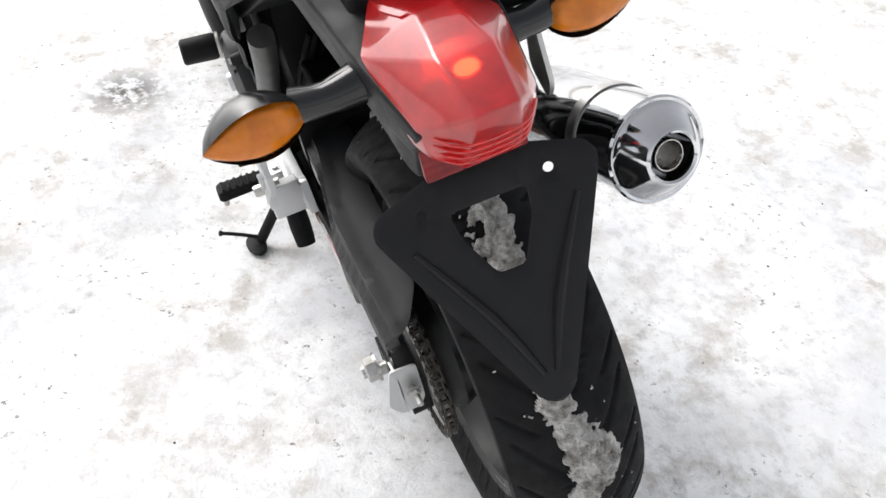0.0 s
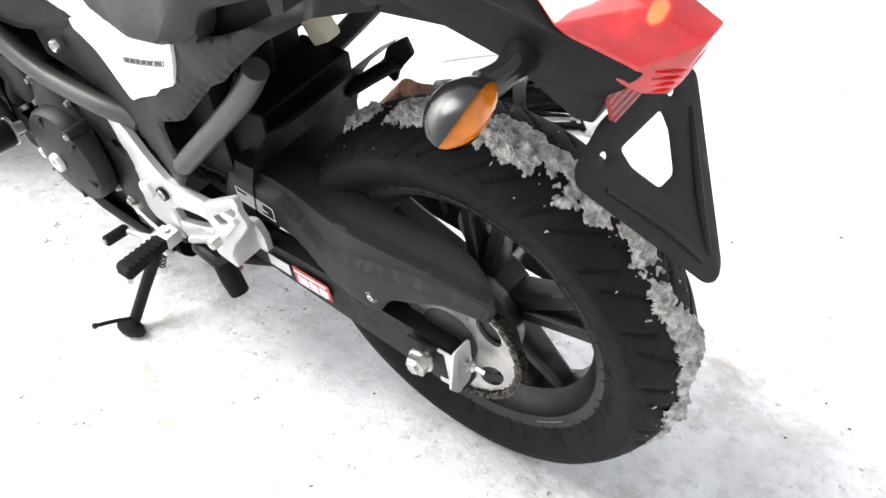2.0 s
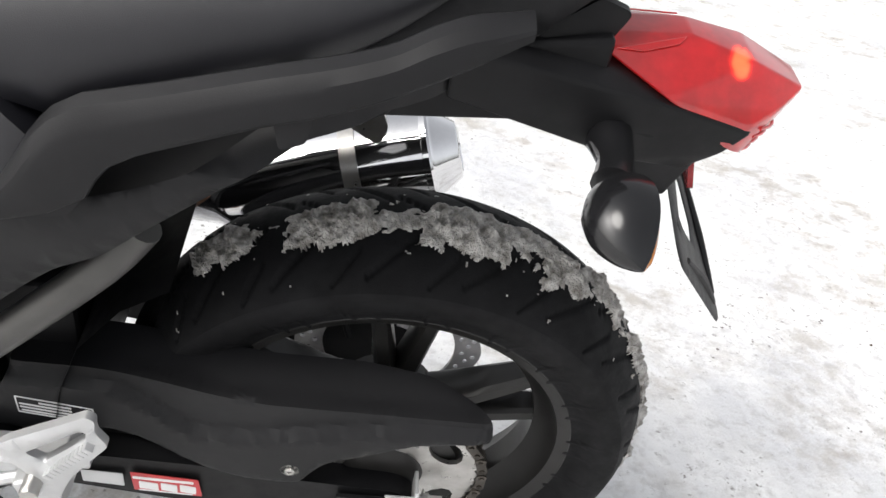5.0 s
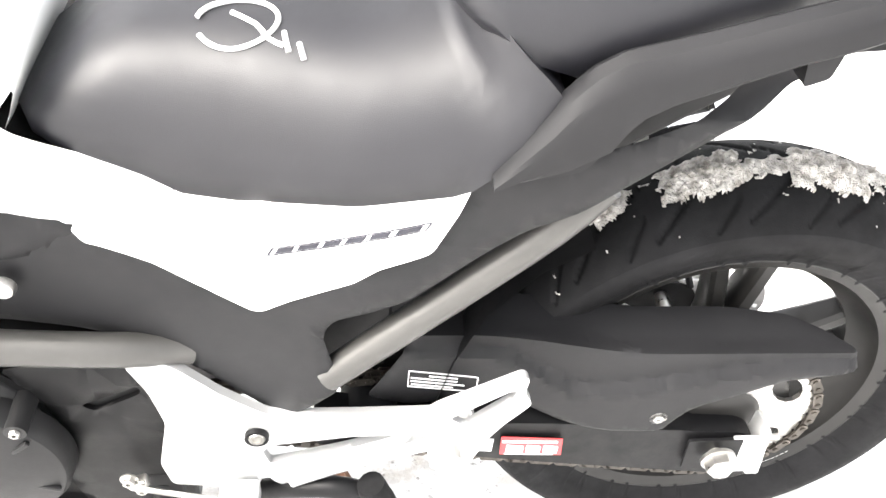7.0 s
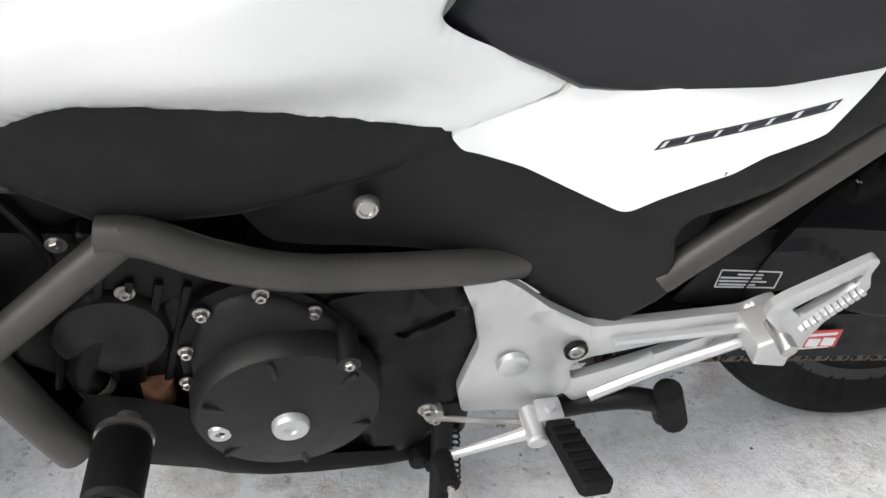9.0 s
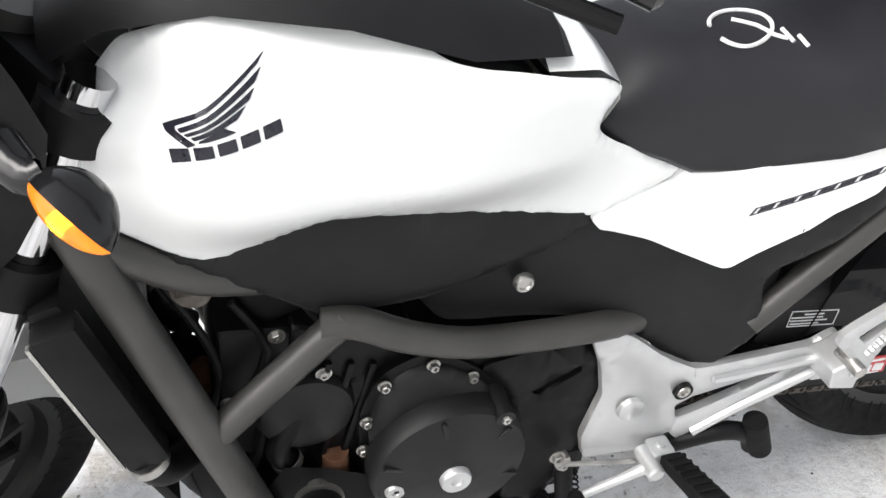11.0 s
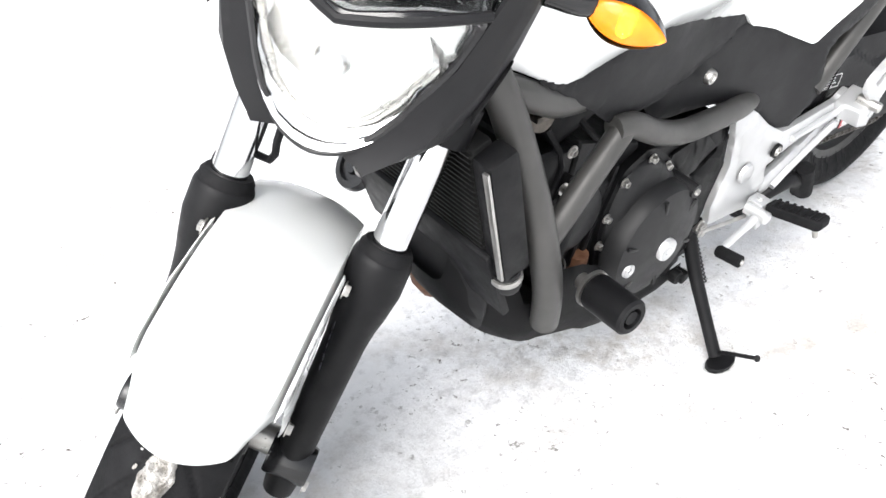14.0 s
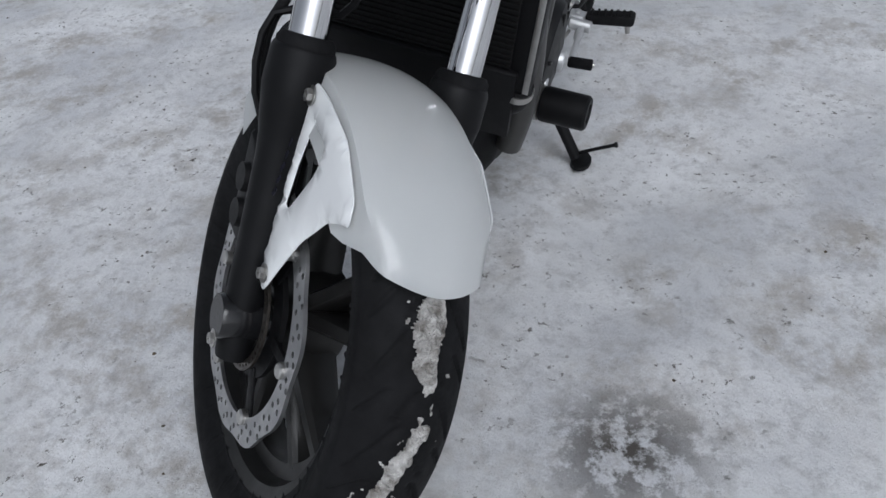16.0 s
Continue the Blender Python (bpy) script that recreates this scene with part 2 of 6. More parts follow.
def plate(outline, lift, thick, holes=(), corner=0.008, roll=0.006, depth=0.004, step=0.02, where=None):
    """A moulded panel. outline and holes lie in a plane of (u, v); where(u, v, w) gives the place, w standing off by lift(u, v);
    the edge rolls back by depth over roll."""
    bm = bmesh.new()
    ring = rounded(outline, corner) if corner else list(outline)
    rings = [ring] + [rounded(h, corner * 0.7) if corner else list(h) for h in holes]
    edges = []
    for r in rings:
        vs = [bm.verts.new((u, v, 0)) for u, v in r]
        edges += [bm.edges.new((vs[i], vs[(i + 1) % len(vs)])) for i in range(len(vs))]
    bmesh.ops.triangle_fill(bm, use_beauty=True, edges=edges, normal=(0, 0, 1))
    us, vs = [p[0] for p in ring], [p[1] for p in ring]
    if step:
        for lo, hi, no in ((min(us), max(us), (1, 0, 0)), (min(vs), max(vs), (0, 1, 0))):
            k = int((hi - lo) / step)
            for i in range(1, k + 1):
                q = lo + (hi - lo) * i / (k + 1)
                bmesh.ops.bisect_plane(bm, geom=bm.verts[:] + bm.edges[:] + bm.faces[:], plane_co=(q * no[0], q * no[1], 0), plane_no=no)
    if roll:
        inner = [f for f in bm.faces]
        got = bmesh.ops.inset_region(bm, faces=inner, thickness=roll * 0.5, depth=0, use_even_offset=True)
        del got
    bmesh.ops.triangulate(bm, faces=[f for f in bm.faces if len(f.verts) > 4])
    top = bm.faces[:]
    got = bmesh.ops.extrude_face_region(bm, geom=top)
    back = {v for v in got["geom"] if isinstance(v, bmesh.types.BMVert)}
    for v in bm.verts:
        u, w = v.co.x, v.co.y
        d = min(edge_distance(u, w, r) for r in rings)
        h = lift(u, w)
        if v in back:
            v.co.z = h - thick
        else:
            v.co.z = h - (depth * (1 - min(d / roll, 1.0)) ** 2 if roll else 0)
    for v in bm.verts:
        v.co = where(*v.co) if where else Vector((v.co.x, v.co.z, v.co.y))
    return bm


def mirrored(bm):
    c = bm.copy()
    for v in c.verts:
        v.co.y = -v.co.y
    return c


def tube(points, radius, sides=12, closed=False, smooth=3):
    """A pipe along smoothed points; radius a number or one per point."""
    pts = [Vector(p) for p in points]
    rad = list(radius) if isinstance(radius, (list, tuple)) else [radius] * len(pts)
    if smooth and len(pts) > 2:
        fine, fr = [], []
        n = len(pts)
        for i in range(n if closed else n - 1):
            p0, p1, p2, p3 = (pts[(i + k) % n] if closed else pts[min(max(i + k, 0), n - 1)] for k in (-1, 0, 1, 2))
            for s in range(smooth):
                t = s / smooth
                fine.append(0.5 * (2 * p1 + (p2 - p0) * t + (2 * p0 - 5 * p1 + 4 * p2 - p3) * t * t + (3 * p1 - p0 - 3 * p2 + p3) * t ** 3))
                fr.append(rad[i] * (1 - t) + rad[(i + 1) % n] * t)
        if not closed:
            fine.append(pts[-1])
            fr.append(rad[-1])
        pts, rad = fine, fr
    bm = bmesh.new()
    rings, up = [], None
    n = len(pts)
    for i, p in enumerate(pts):
        a = pts[(i - 1) % n] if closed or i else p
        b = pts[(i + 1) % n] if closed or i < n - 1 else p
        d = (b - a).normalized()
        if up is None:
            up = d.orthogonal().normalized()
        up = (up - d * up.dot(d)).normalized()
        side = d.cross(up)
        rings.append([bm.verts.new(p + rad[i] * (math.cos(k) * up + math.sin(k) * side)) for k in (2 * math.pi * j / sides for j in range(sides))])
    for i in range(n if closed else n - 1):
        r, q = rings[i], rings[(i + 1) % n]
        for j in range(sides):
            bm.faces.new((r[j], r[(j + 1) % sides], q[(j + 1) % sides], q[j]))
    if not closed:
        bm.faces.new(rings[0])
        bm.faces.new(rings[-1])
    return bm


def lathe(profile, centre, axis=(0, 1, 0), sides=48, closed=False):
    """A turned part: profile rows of (radius, way along the axis)."""
    bm = bmesh.new()
    a = Vector(axis).normalized()
    u = a.orthogonal().normalized()
    w = a.cross(u)
    c = Vector(centre)
    rings = []
    for r, h in profile:
        if r < 1e-6:
            rings.append([bm.verts.new(c + a * h)])
        else:
            rings.append([bm.verts.new(c + a * h + r * (math.cos(k) * u + math.sin(k) * w)) for k in (2 * math.pi * j / sides for j in range(sides))])
    pairs = list(zip(rings, rings[1:])) + ([(rings[-1], rings[0])] if closed else [])
    for p, q in pairs:
        for j in range(sides):
            k = (j + 1) % sides
            if len(p) == 1 and len(q) == 1:
                continue
            if len(p) == 1:
                bm.faces.new((p[0], q[k], q[j]))
            elif len(q) == 1:
                bm.faces.new((p[j], p[k], q[0]))
            else:
                bm.faces.new((p[j], p[k], q[k], q[j]))
    return bm


def block(size, centre, turn=(0, 0, 0), bevel=0.004, segments=2):
    bm = bmesh.new()
    bmesh.ops.create_cube(bm, size=1.0)
    for v in bm.verts:
        v.co = Vector((v.co.x * size[0], v.co.y * size[1], v.co.z * size[2]))
    if bevel:
        bmesh.ops.bevel(bm, geom=bm.edges[:], offset=min(bevel, 0.45 * min(size)), segments=segments, affect="EDGES", profile=0.6)
    bmesh.ops.transform(bm, matrix=pose(*centre, *turn), verts=bm.verts)
    return bm


def hull(points, bevel=0.008, segments=3):
    bm = bmesh.new()
    for p in points:
        bm.verts.new(p)
    got = bmesh.ops.convex_hull(bm, input=bm.verts[:])
    bmesh.ops.delete(bm, geom=[v for v in bm.verts if not v.link_faces], context="VERTS")
    bmesh.ops.dissolve_limit(bm, angle_limit=radians(4), verts=bm.verts[:], edges=bm.edges[:])
    if bevel:
        bmesh.ops.bevel(bm, geom=bm.edges[:], offset=bevel, segments=segments, affect="EDGES", profile=0.6, clamp_overlap=True)
    return bm


def loft(sections, caps=True, closed=True):
    """A skin over rows of sections with the same number of points."""
    bm = bmesh.new()
    rings = [[bm.verts.new(p) for p in s] for s in sections]
    n = len(rings[0])
    for a, b in zip(rings, rings[1:]):
        for j in range(n if closed else n - 1):
            bm.faces.new((a[j], a[(j + 1) % n], b[(j + 1) % n], b[j]))
    if caps and closed:
        bm.faces.new(rings[0])
        bm.faces.new(rings[-1])
    return bm


def joined(*bms):
    out = bms[0]
    for b in bms[1:]:
        me = bpy.data.meshes.new("tmp")
        b.to_mesh(me)
        b.free()
        out.from_mesh(me)
        bpy.data.meshes.remove(me)
    return out


def ease(t):
    t = min(max(t, 0.0), 1.0)
    return t * t * (3 - 2 * t)


def between(x, rows):
    """Straight lines through rows of (x, value)."""
    xs, vs = zip(*sorted(rows))
    return float(np.interp(x, xs, vs))


def hex_bolt(centre, axis=(0, 1, 0), r=0.006, h=0.006, washer=1.5):
    a = Vector(axis).normalized()
    bm = lathe([(0, 0), (r * washer, 0), (r * washer, 0.0015), (0, 0.0015)], centre, axis, 18)
    return joined(bm, lathe([(0, 0.001), (r, 0.001), (r, h * 0.85), (r * 0.86, h), (r * 0.45, h), (r * 0.4, h * 0.55), (0, h * 0.55)], centre, axis, 6))


# ---- the motorcycle's frame of reference ----
LEANING = 12.5
RAKE, STEER = 27.0, 39.0
bike = new("motorcycle")
bike.matrix_world = pose(0, 0, 0.0019, -LEANING, 0, 0)
tagged(bike, "white and black naked motorcycle leaning on its side stand on snow", "motorcycle")
STEER_AXIS = Vector((-math.sin(radians(RAKE)), 0, math.cos(radians(RAKE))))
PIVOT = Vector((1.60, 0, 0))
TURNED = Matrix.Translation((-0.005, 0.011, -0.009)) @ Matrix.Translation(PIVOT) @ Matrix.Rotation(radians(STEER), 4, STEER_AXIS) @ Matrix.Translation(-PIVOT)
HEAD_TURNED = Matrix.Translation((0.008, -0.022, -0.009)) @ TURNED
WHEEL_TURNED = Matrix.Translation((-0.008, -0.019, 0.0)) @ TURNED
REAR, REAR_R, REAR_W = Vector((-0.014, 0.002, 0.328)), 0.304, 0.078
FRONT, FRONT_R, FRONT_W = Vector((1.458, 0, 0.250)), 0.288, 0.058
TAIL = Matrix.Translation((-0.037, 0.033, 0.041))


# ---- ground ----
def ground_height(x, y):
    h = -0.022 * math.exp(-((x - 0.78) / 0.38) ** 2 - ((y - 0.34) / 0.22) ** 2)
    h += 0.026 * math.exp(-((x - 0.03) / 0.3) ** 2 - ((y - 0.12) / 0.3) ** 2)
    f = min(1.0, max(0.0, (abs(y) - 0.12) / 0.2))
    h += 0.006 * f * noise.noise(Vector((x * 2.2, y * 2.2, 0.3))) + 0.0035 * noise.noise(Vector((x * 9, y * 9, 1.7)))
    h += 0.003 * noise.noise(Vector((x * 27, y * 27, 4.1)))
    return h


def build_ground():
    near = list(np.arange(-1.6, 3.6001, 0.022))
    grow = [0.05 * 1.22 ** k for k in range(52)]
    far = list(np.cumsum(grow))
    xs = np.array([-1.6 - d for d in reversed(far)] + near + [3.6 + d for d in far])
    neary = list(np.arange(-1.9, 1.9001, 0.022))
    ys = np.array([-1.9 - d for d in reversed(far)] + neary + [1.9 + d for d in far])
    verts = []
    for y in ys:
        for x in xs:
            close = abs(x - 1.0) < 8 and abs(y) < 8
            verts.append((x, y, ground_height(x, y) - 0.004 if close else -0.004))
    w = len(xs)
    faces = [(j * w + i, j * w + i + 1, (j + 1) * w + i + 1, (j + 1) * w + i) for j in range(len(ys) - 1) for i in range(w - 1)]
    me = bpy.data.meshes.new("ground")
    me.from_pydata(verts, [], faces)
    me.polygons.foreach_set("use_smooth", [True] * len(faces))
    me.materials.append(SNOW)
    return tagged(new("ground", me), "trodden white snow with dirt and grit", "ground", kind="structure")


build_ground()


# ---- wheels ----
def tyre_mesh(centre, R, W, flange, pitch, count):
    """A tyre with its slanting tread grooves cut in."""
    nt, prof = 900, []
    h = R - flange
    for k in range(45):
        a = math.pi * (k / 44 - 0.5)
        y = W * math.sin(a)
        crown = R - 0.36 * h * (y / W) ** 2 - (0.04 * h * abs(y / W) ** 6)
        prof.append((crown, y))
    side = [(R - 0.40 * h, 1.0), (R - 0.55 * h, 1.01), (R - 0.72 * h, 0.97), (R - 0.86 * h, 0.88), (flange + 0.004, 0.80), (flange - 0.006, 0.76)]
    full = [(r, -W * s) for r, s in reversed(side)] + prof[1:-1] + [(r, W * s) for r, s in side]
    r0 = np.array([p[0] for p in full])
    y0 = np.array([p[1] for p in full])
    th = np.arange(nt) * 2 * math.pi / nt
    s = np.clip(np.abs(y0) / W, 0, 1)[None, :] * np.ones((nt, 1))
    sgn = np.sign(y0)[None, :] * np.ones((nt, 1))
    cut = np.zeros((nt, len(full)))
    period = 2 * math.pi / count
    for half, lo, hi, slope, width, shift in ((1, 0.22, 0.86, 0.30, 0.0042, 0.0), (1, 0.5, 0.93, 0.22, 0.003, 0.5), (1, 0.05, 0.4, 0.42, 0.0032, 0.72),
                                             (-1, 0.22, 0.86, 0.30, 0.0042, 0.35), (-1, 0.5, 0.93, 0.22, 0.003, 0.85), (-1, 0.05, 0.4, 0.42, 0.0032, 0.1)):
        line = pitch * slope * (s ** 1.3)
        d = (th[:, None] + line + shift * period) % period
        d = np.minimum(d, period - d) * R
        taper = np.clip(np.minimum(s - lo, hi - s) / 0.12, 0, 1)
        g = np.clip(1.4 - d / (width * (0.4 + 0.6 * taper)), 0, 1) * (taper > 0.01) * (sgn == half)
        cut = np.maximum(cut, g)
    rr = r0[None, :] - 0.0042 * cut * (s < 0.97)
    x = centre.x + rr * np.cos(th)[:, None]
    z = centre.z + rr * np.sin(th)[:, None]
    y = np.ones((nt, 1)) * y0[None, :]
    m = len(full)
    co = np.stack([x, y, z], -1).reshape(-1, 3)
    idx = np.arange(nt * m).reshape(nt, m)
    nx = np.roll(idx, -1, 0)
    faces = np.stack([idx[:, :-1], idx[:, 1:], nx[:, 1:], nx[:, :-1]], -1).reshape(-1, 4)
    me = bpy.data.meshes.new("tyre")
    me.from_pydata(co.tolist(), [], faces.tolist())
    me.polygons.foreach_set("use_smooth", [True] * len(faces))
    me.materials.append(RUBBER)
    return me


def rim_bm(centre, flange, half):
    f = flange
    prof = [(f, half), (f + 0.001, half - 0.004), (f - 0.012, half - 0.008), (f - 0.014, half - 0.02), (f - 0.03, 0.012), (f - 0.03, -0.012), (f - 0.014, -half + 0.02),
            (f - 0.012, -half + 0.008), (f + 0.001, -half + 0.004), (f, -half), (f - 0.006, -half - 0.001), (f - 0.02, -half + 0.006), (f - 0.026, -half + 0.025),
            (f - 0.044, -0.016), (f - 0.044, 0.016), (f - 0.026, half - 0.025), (f - 0.02, half - 0.006), (f - 0.006, half + 0.001)]
    return lathe(prof, centre, (0, 1, 0), 96, closed=True)


def spoke_bm(centre, angle, r_in, r_out, spread, w_in, w_out):
    """One forked spoke: a stem from the hub and two tines to the rim."""
    bms = []
    for sg in (-1, 1):
        secs = []
        for k in range(7):
            t = k / 6
            r = r_in + (r_out - r_in) * t
            off = sg * spread * (0.18 + 0.82 * t ** 1.2)
            hw = w_in * (1 - t) + w_out * t
            hy = 0.028 * (1 - t) + 0.016 * t
            ca, sa = math.cos(angle), math.sin(angle)
            pts = []
            for du, dy in ((-1, -0.7), (-0.6, -1), (0.6, -1), (1, -0.7), (1, 0.7), (0.6, 1), (-0.6, 1), (-1, 0.7)):
                u = off + du * hw
                pts.append((centre.x + r * ca - u * sa, dy * hy, centre.z + r * sa + u * ca))
            secs.append(pts)
        bms.append(loft(secs))
    return joined(*bms)


def wheel(name, centre, R, W, flange, basis, label, turn0, pitch=1.0):
    root = part(name, rim_bm(centre, flange, W * 0.73), RIM, bike, label, basis=basis)
    tyre = new("tyre", tyre_mesh(centre, R, W, flange, pitch, 19))
    tyre.parent = root
    tagged(tyre, "black rubber tyre with slanting tread grooves")
    part("hub", lathe([(0, -0.05), (0.03, -0.05), (0.034, -0.036), (0.056, -0.03), (0.060, 0.0), (0.056, 0.03), (0.034, 0.036), (0.03, 0.05), (0, 0.05)], centre, sides=32), RIM, root)
    for i in range(5):
        part("spoke", spoke_bm(centre, radians(turn0 + 72 * i), 0.04, flange - 0.034, 0.034, 0.013, 0.010), RIM, root)
    part("valve", tube([(centre.x + (flange - 0.04) * math.cos(1.2), 0.01, centre.z + (flange - 0.04) * math.sin(1.2)), (centre.x + (flange - 0.075) * math.cos(1.2), 0.02, centre.z + (flange - 0.075) * math.sin(1.2))], 0.004, 8), BLACK, root)
    return root


rear_wheel = wheel("rear_wheel", REAR, REAR_R, REAR_W, 0.222, None, "satin black cast rear wheel with forked spokes", 20)
front_wheel = wheel("front_wheel", FRONT, FRONT_R, FRONT_W, 0.217, WHEEL_TURNED, "satin black cast front wheel turned to the left", 50)


def brake_disc(centre, y, r_out, r_in, waves, rows, holes):
    n = waves * 12
    outer = [((r_out - 0.003 + 0.003 * math.cos(waves * a)) * math.cos(a), (r_out - 0.003 + 0.003 * math.cos(waves * a)) * math.sin(a)) for a in (2 * math.pi * i / n for i in range(n))]
    inner = [(r_in * math.cos(a), r_in * math.sin(a)) for a in (2 * math.pi * i / 72 for i in range(72))]
    rings = [inner]
    for i in range(holes):
        for k in range(rows):
            a = 2 * math.pi * (i + (k % 2) * 0.5 + (k == 2) * 0.2) / holes
            r = r_in + (r_out - r_in) * (0.28 + 0.44 * k / max(rows - 1, 1))
            rings.append([(r * math.cos(a) + 0.0036 * math.cos(b), r * math.sin(a) + 0.0036 * math.sin(b)) for b in (2 * math.pi * q / 8 for q in range(8))])
    return plate(outer, lambda u, v: 0.0, 0.0045, rings, corner=0, roll=0, step=0, where=lambda u, v, w: Vector((centre.x + u, y + w, centre.z + v)))


front_disc = part("brake_disc", brake_disc(FRONT, -0.062, 0.155, 0.122, 10, 3, 30), DISC, front_wheel, "drilled steel brake disc with a wavy edge", 30)
part("disc_carrier", lathe([(0.05, -0.002), (0.078, -0.002), (0.078, 0.004), (0.05, 0.004)], FRONT + Vector((0, -0.058, 0)), sides=48, closed=True), BLACK, front_disc)
for i in range(6):
    a = 2 * math.pi * (i + 0.3) / 6
    part("carrier_arm", block((0.06, 0.005, 0.014), FRONT + Vector((0.096 * math.cos(a), -0.06, 0.096 * math.sin(a))), (0, -math.degrees(a), 0), 0.002), BLACK, front_disc)
for i in range(6):
    a = 2 * math.pi * (i + 0.3) / 6
    part("bolt", lathe([(0, -0.006), (0.007, -0.006), (0.009, -0.004), (0.009, 0.003), (0, 0.003)], FRONT + Vector((0.122 * math.cos(a), -0.066, 0.122 * math.sin(a))), sides=14), STEEL, front_disc)
part("sensor_ring", plate([(0.07 * math.cos(a), 0.07 * math.sin(a)) for a in (2 * math.pi * i / 96 for i in range(96))], lambda u, v: 0, 0.003,
                          [[(0.058 * math.cos(a), 0.058 * math.sin(a)) for a in (2 * math.pi * i / 60 for i in range(60))]] +
                          [[(0.064 * math.cos(a) + 0.0026 * math.cos(b), 0.064 * math.sin(a) + 0.0018 * math.sin(b)) for b in (2 * math.pi * q / 6 for q in range(6))] for a in (2 * math.pi * i / 40 for i in range(40))],
                          corner=0, roll=0, step=0, where=lambda u, v, w: Vector((FRONT.x + u, -0.071 + w, FRONT.z + v))), CHAIN, front_wheel, "toothed dark steel sensor ring", 30)
part("brake_disc", brake_disc(REAR, -0.085, 0.12, 0.085, 8, 3, 22), DISC, rear_wheel, "drilled steel rear brake disc", 30)

# drive
part("sprocket", joined(plate([((0.109 + 0.0045 * math.cos(43 * a)) * math.cos(a), (0.109 + 0.0045 * math.cos(43 * a)) * math.sin(a)) for a in (2 * math.pi * i / 258 for i in range(258))], lambda u, v: 0, 0.006,
     [[(0.082 * math.cos(a) + 0.017 * math.cos(b) * math.cos(a) - 0.026 * math.sin(b) * math.sin(a), 0.082 * math.sin(a) + 0.017 * math.cos(b) * math.sin(a) + 0.026 * math.sin(b) * math.cos(a)) for b in (2 * math.pi * q / 12 for q in range(12))] for a in (2 * math.pi * i / 5 for i in range(5))],
     corner=0, roll=0, step=0, where=lambda u, v, w: Vector((REAR.x + u, 0.098 + w, REAR.z + v)))), STEEL, rear_wheel, "silver steel chain sprocket", 30)
part("sprocket_carrier", lathe([(0, 0.1), (0.04, 0.1), (0.055, 0.09), (0.085, 0.086), (0.092, 0.06), (0.082, 0.035), (0.06, 0.02), (0, 0.02)], REAR, sides=36), RIM, rear_wheel)


def chain_path():
    """Places and headings of the links round the rear sprocket and the two runs."""
    R1, c1, R2, c2 = 0.113, Vector((REAR.x, REAR.z)), 0.042, Vector((0.565, 0.345))
    d = (c2 - c1)
    th, ph = math.atan2(d.y, d.x), math.acos((R1 - R2) / d.length)
    pts = []
    a0, a1 = th + ph, th + 2 * math.pi - ph
    n = 400
    up = [c1 + R1 * Vector((math.cos(a0 + (a1 - a0) * i / n), math.sin(a0 + (a1 - a0) * i / n))) for i in range(n + 1)]
    lo = c2 + R2 * Vector((math.cos(a1), math.sin(a1)))
    hi = c2 + R2 * Vector((math.cos(a0), math.sin(a0)))
    line = [hi] + [hi.lerp(up[0], i / 60) for i in range(1, 60)] + up + [up[-1].lerp(lo, i / 60) for i in range(1, 61)]
    out, left, prev = [], 0.0, line[0]
    for q in line[1:]:
        seg = (q - prev).length
        while left <= seg:
            p = prev.lerp(q, left / seg)
            out.append((p, math.atan2(q.y - prev.y, q.x - prev.x)))
            left += 0.0159
        left -= seg
        prev = q
    return out


drive_chain = new("drive_chain")
drive_chain.parent = bike
tagged(drive_chain, "dark oiled roller chain")
link = [((0.008 + 0.0068 * math.cos(a)) if math.cos(a) > 0 else (-0.008 + 0.0068 * math.cos(a)), 0.0068 * math.sin(a) * (1 if abs(math.cos(a)) > 0.3 else 0.75)) for a in (2 * math.pi * i / 12 for i in range(12))]


def link_bm(off):
    bms = [plate(link, lambda u, v: 0, 0.0018, corner=0, roll=0, step=0, where=lambda u, v, w, s=s: Vector((u, s + w, v))) for s in (off, -off + 0.0018)]
    return joined(*bms, lathe([(0, -0.009), (0.0032, -0.009), (0.0032, 0.009), (0, 0.009)], (0.008, 0, 0), sides=8), lathe([(0, -0.009), (0.0032, -0.009), (0.0032, 0.009), (0, 0.009)], (-0.008, 0, 0), sides=8))


kinds = [part("link", link_bm(0.0075), CHAIN, drive_chain, smooth=30), part("link", link_bm(0.005), CHAIN, drive_chain, smooth=30)]
for i, (p, a) in enumerate(chain_path()):
    b = pose(p.x, 0.095, p.y, 0, -math.degrees(a), 0)
    if i < 2:
        kinds[i].matrix_basis = b
    else:
        again(kinds[i % 2], drive_chain, b)

# ---- swingarm, axle, chain guard ----
arm_outline = [(0.46, 0.385), (0.37, 0.362), (0.25, 0.358), (0.19, 0.356), (0.079, 0.342), (-0.03, 0.334), (-0.052, 0.318), (-0.052, 0.246), (0.04, 0.258), (0.18, 0.278), (0.27, 0.293), (0.46, 0.325)]
swing = part("swingarm", plate(arm_outline, lambda u, v: 0.130, 0.034, corner=0.012, roll=0.006, depth=0.004, step=0), BLACK, bike, "black box-section steel swingarm", 40)
part("arm", plate(arm_outline, lambda u, v: -0.11, 0.036, corner=0.012, roll=0.006, depth=0.004, step=0), BLACK, swing)
part("cross_tube", tube([(0.40, -0.12, 0.355), (0.40, 0.12, 0.355)], 0.032, 16), BLACK, swing)
part("lock_plate", plate([(0.035, 0.33), (-0.03, 0.332), (-0.034, 0.278), (0.03, 0.274)], lambda u, v: 0.136, 0.005, corner=0.003, roll=0.002, depth=0.001, step=0), BLACK, swing)
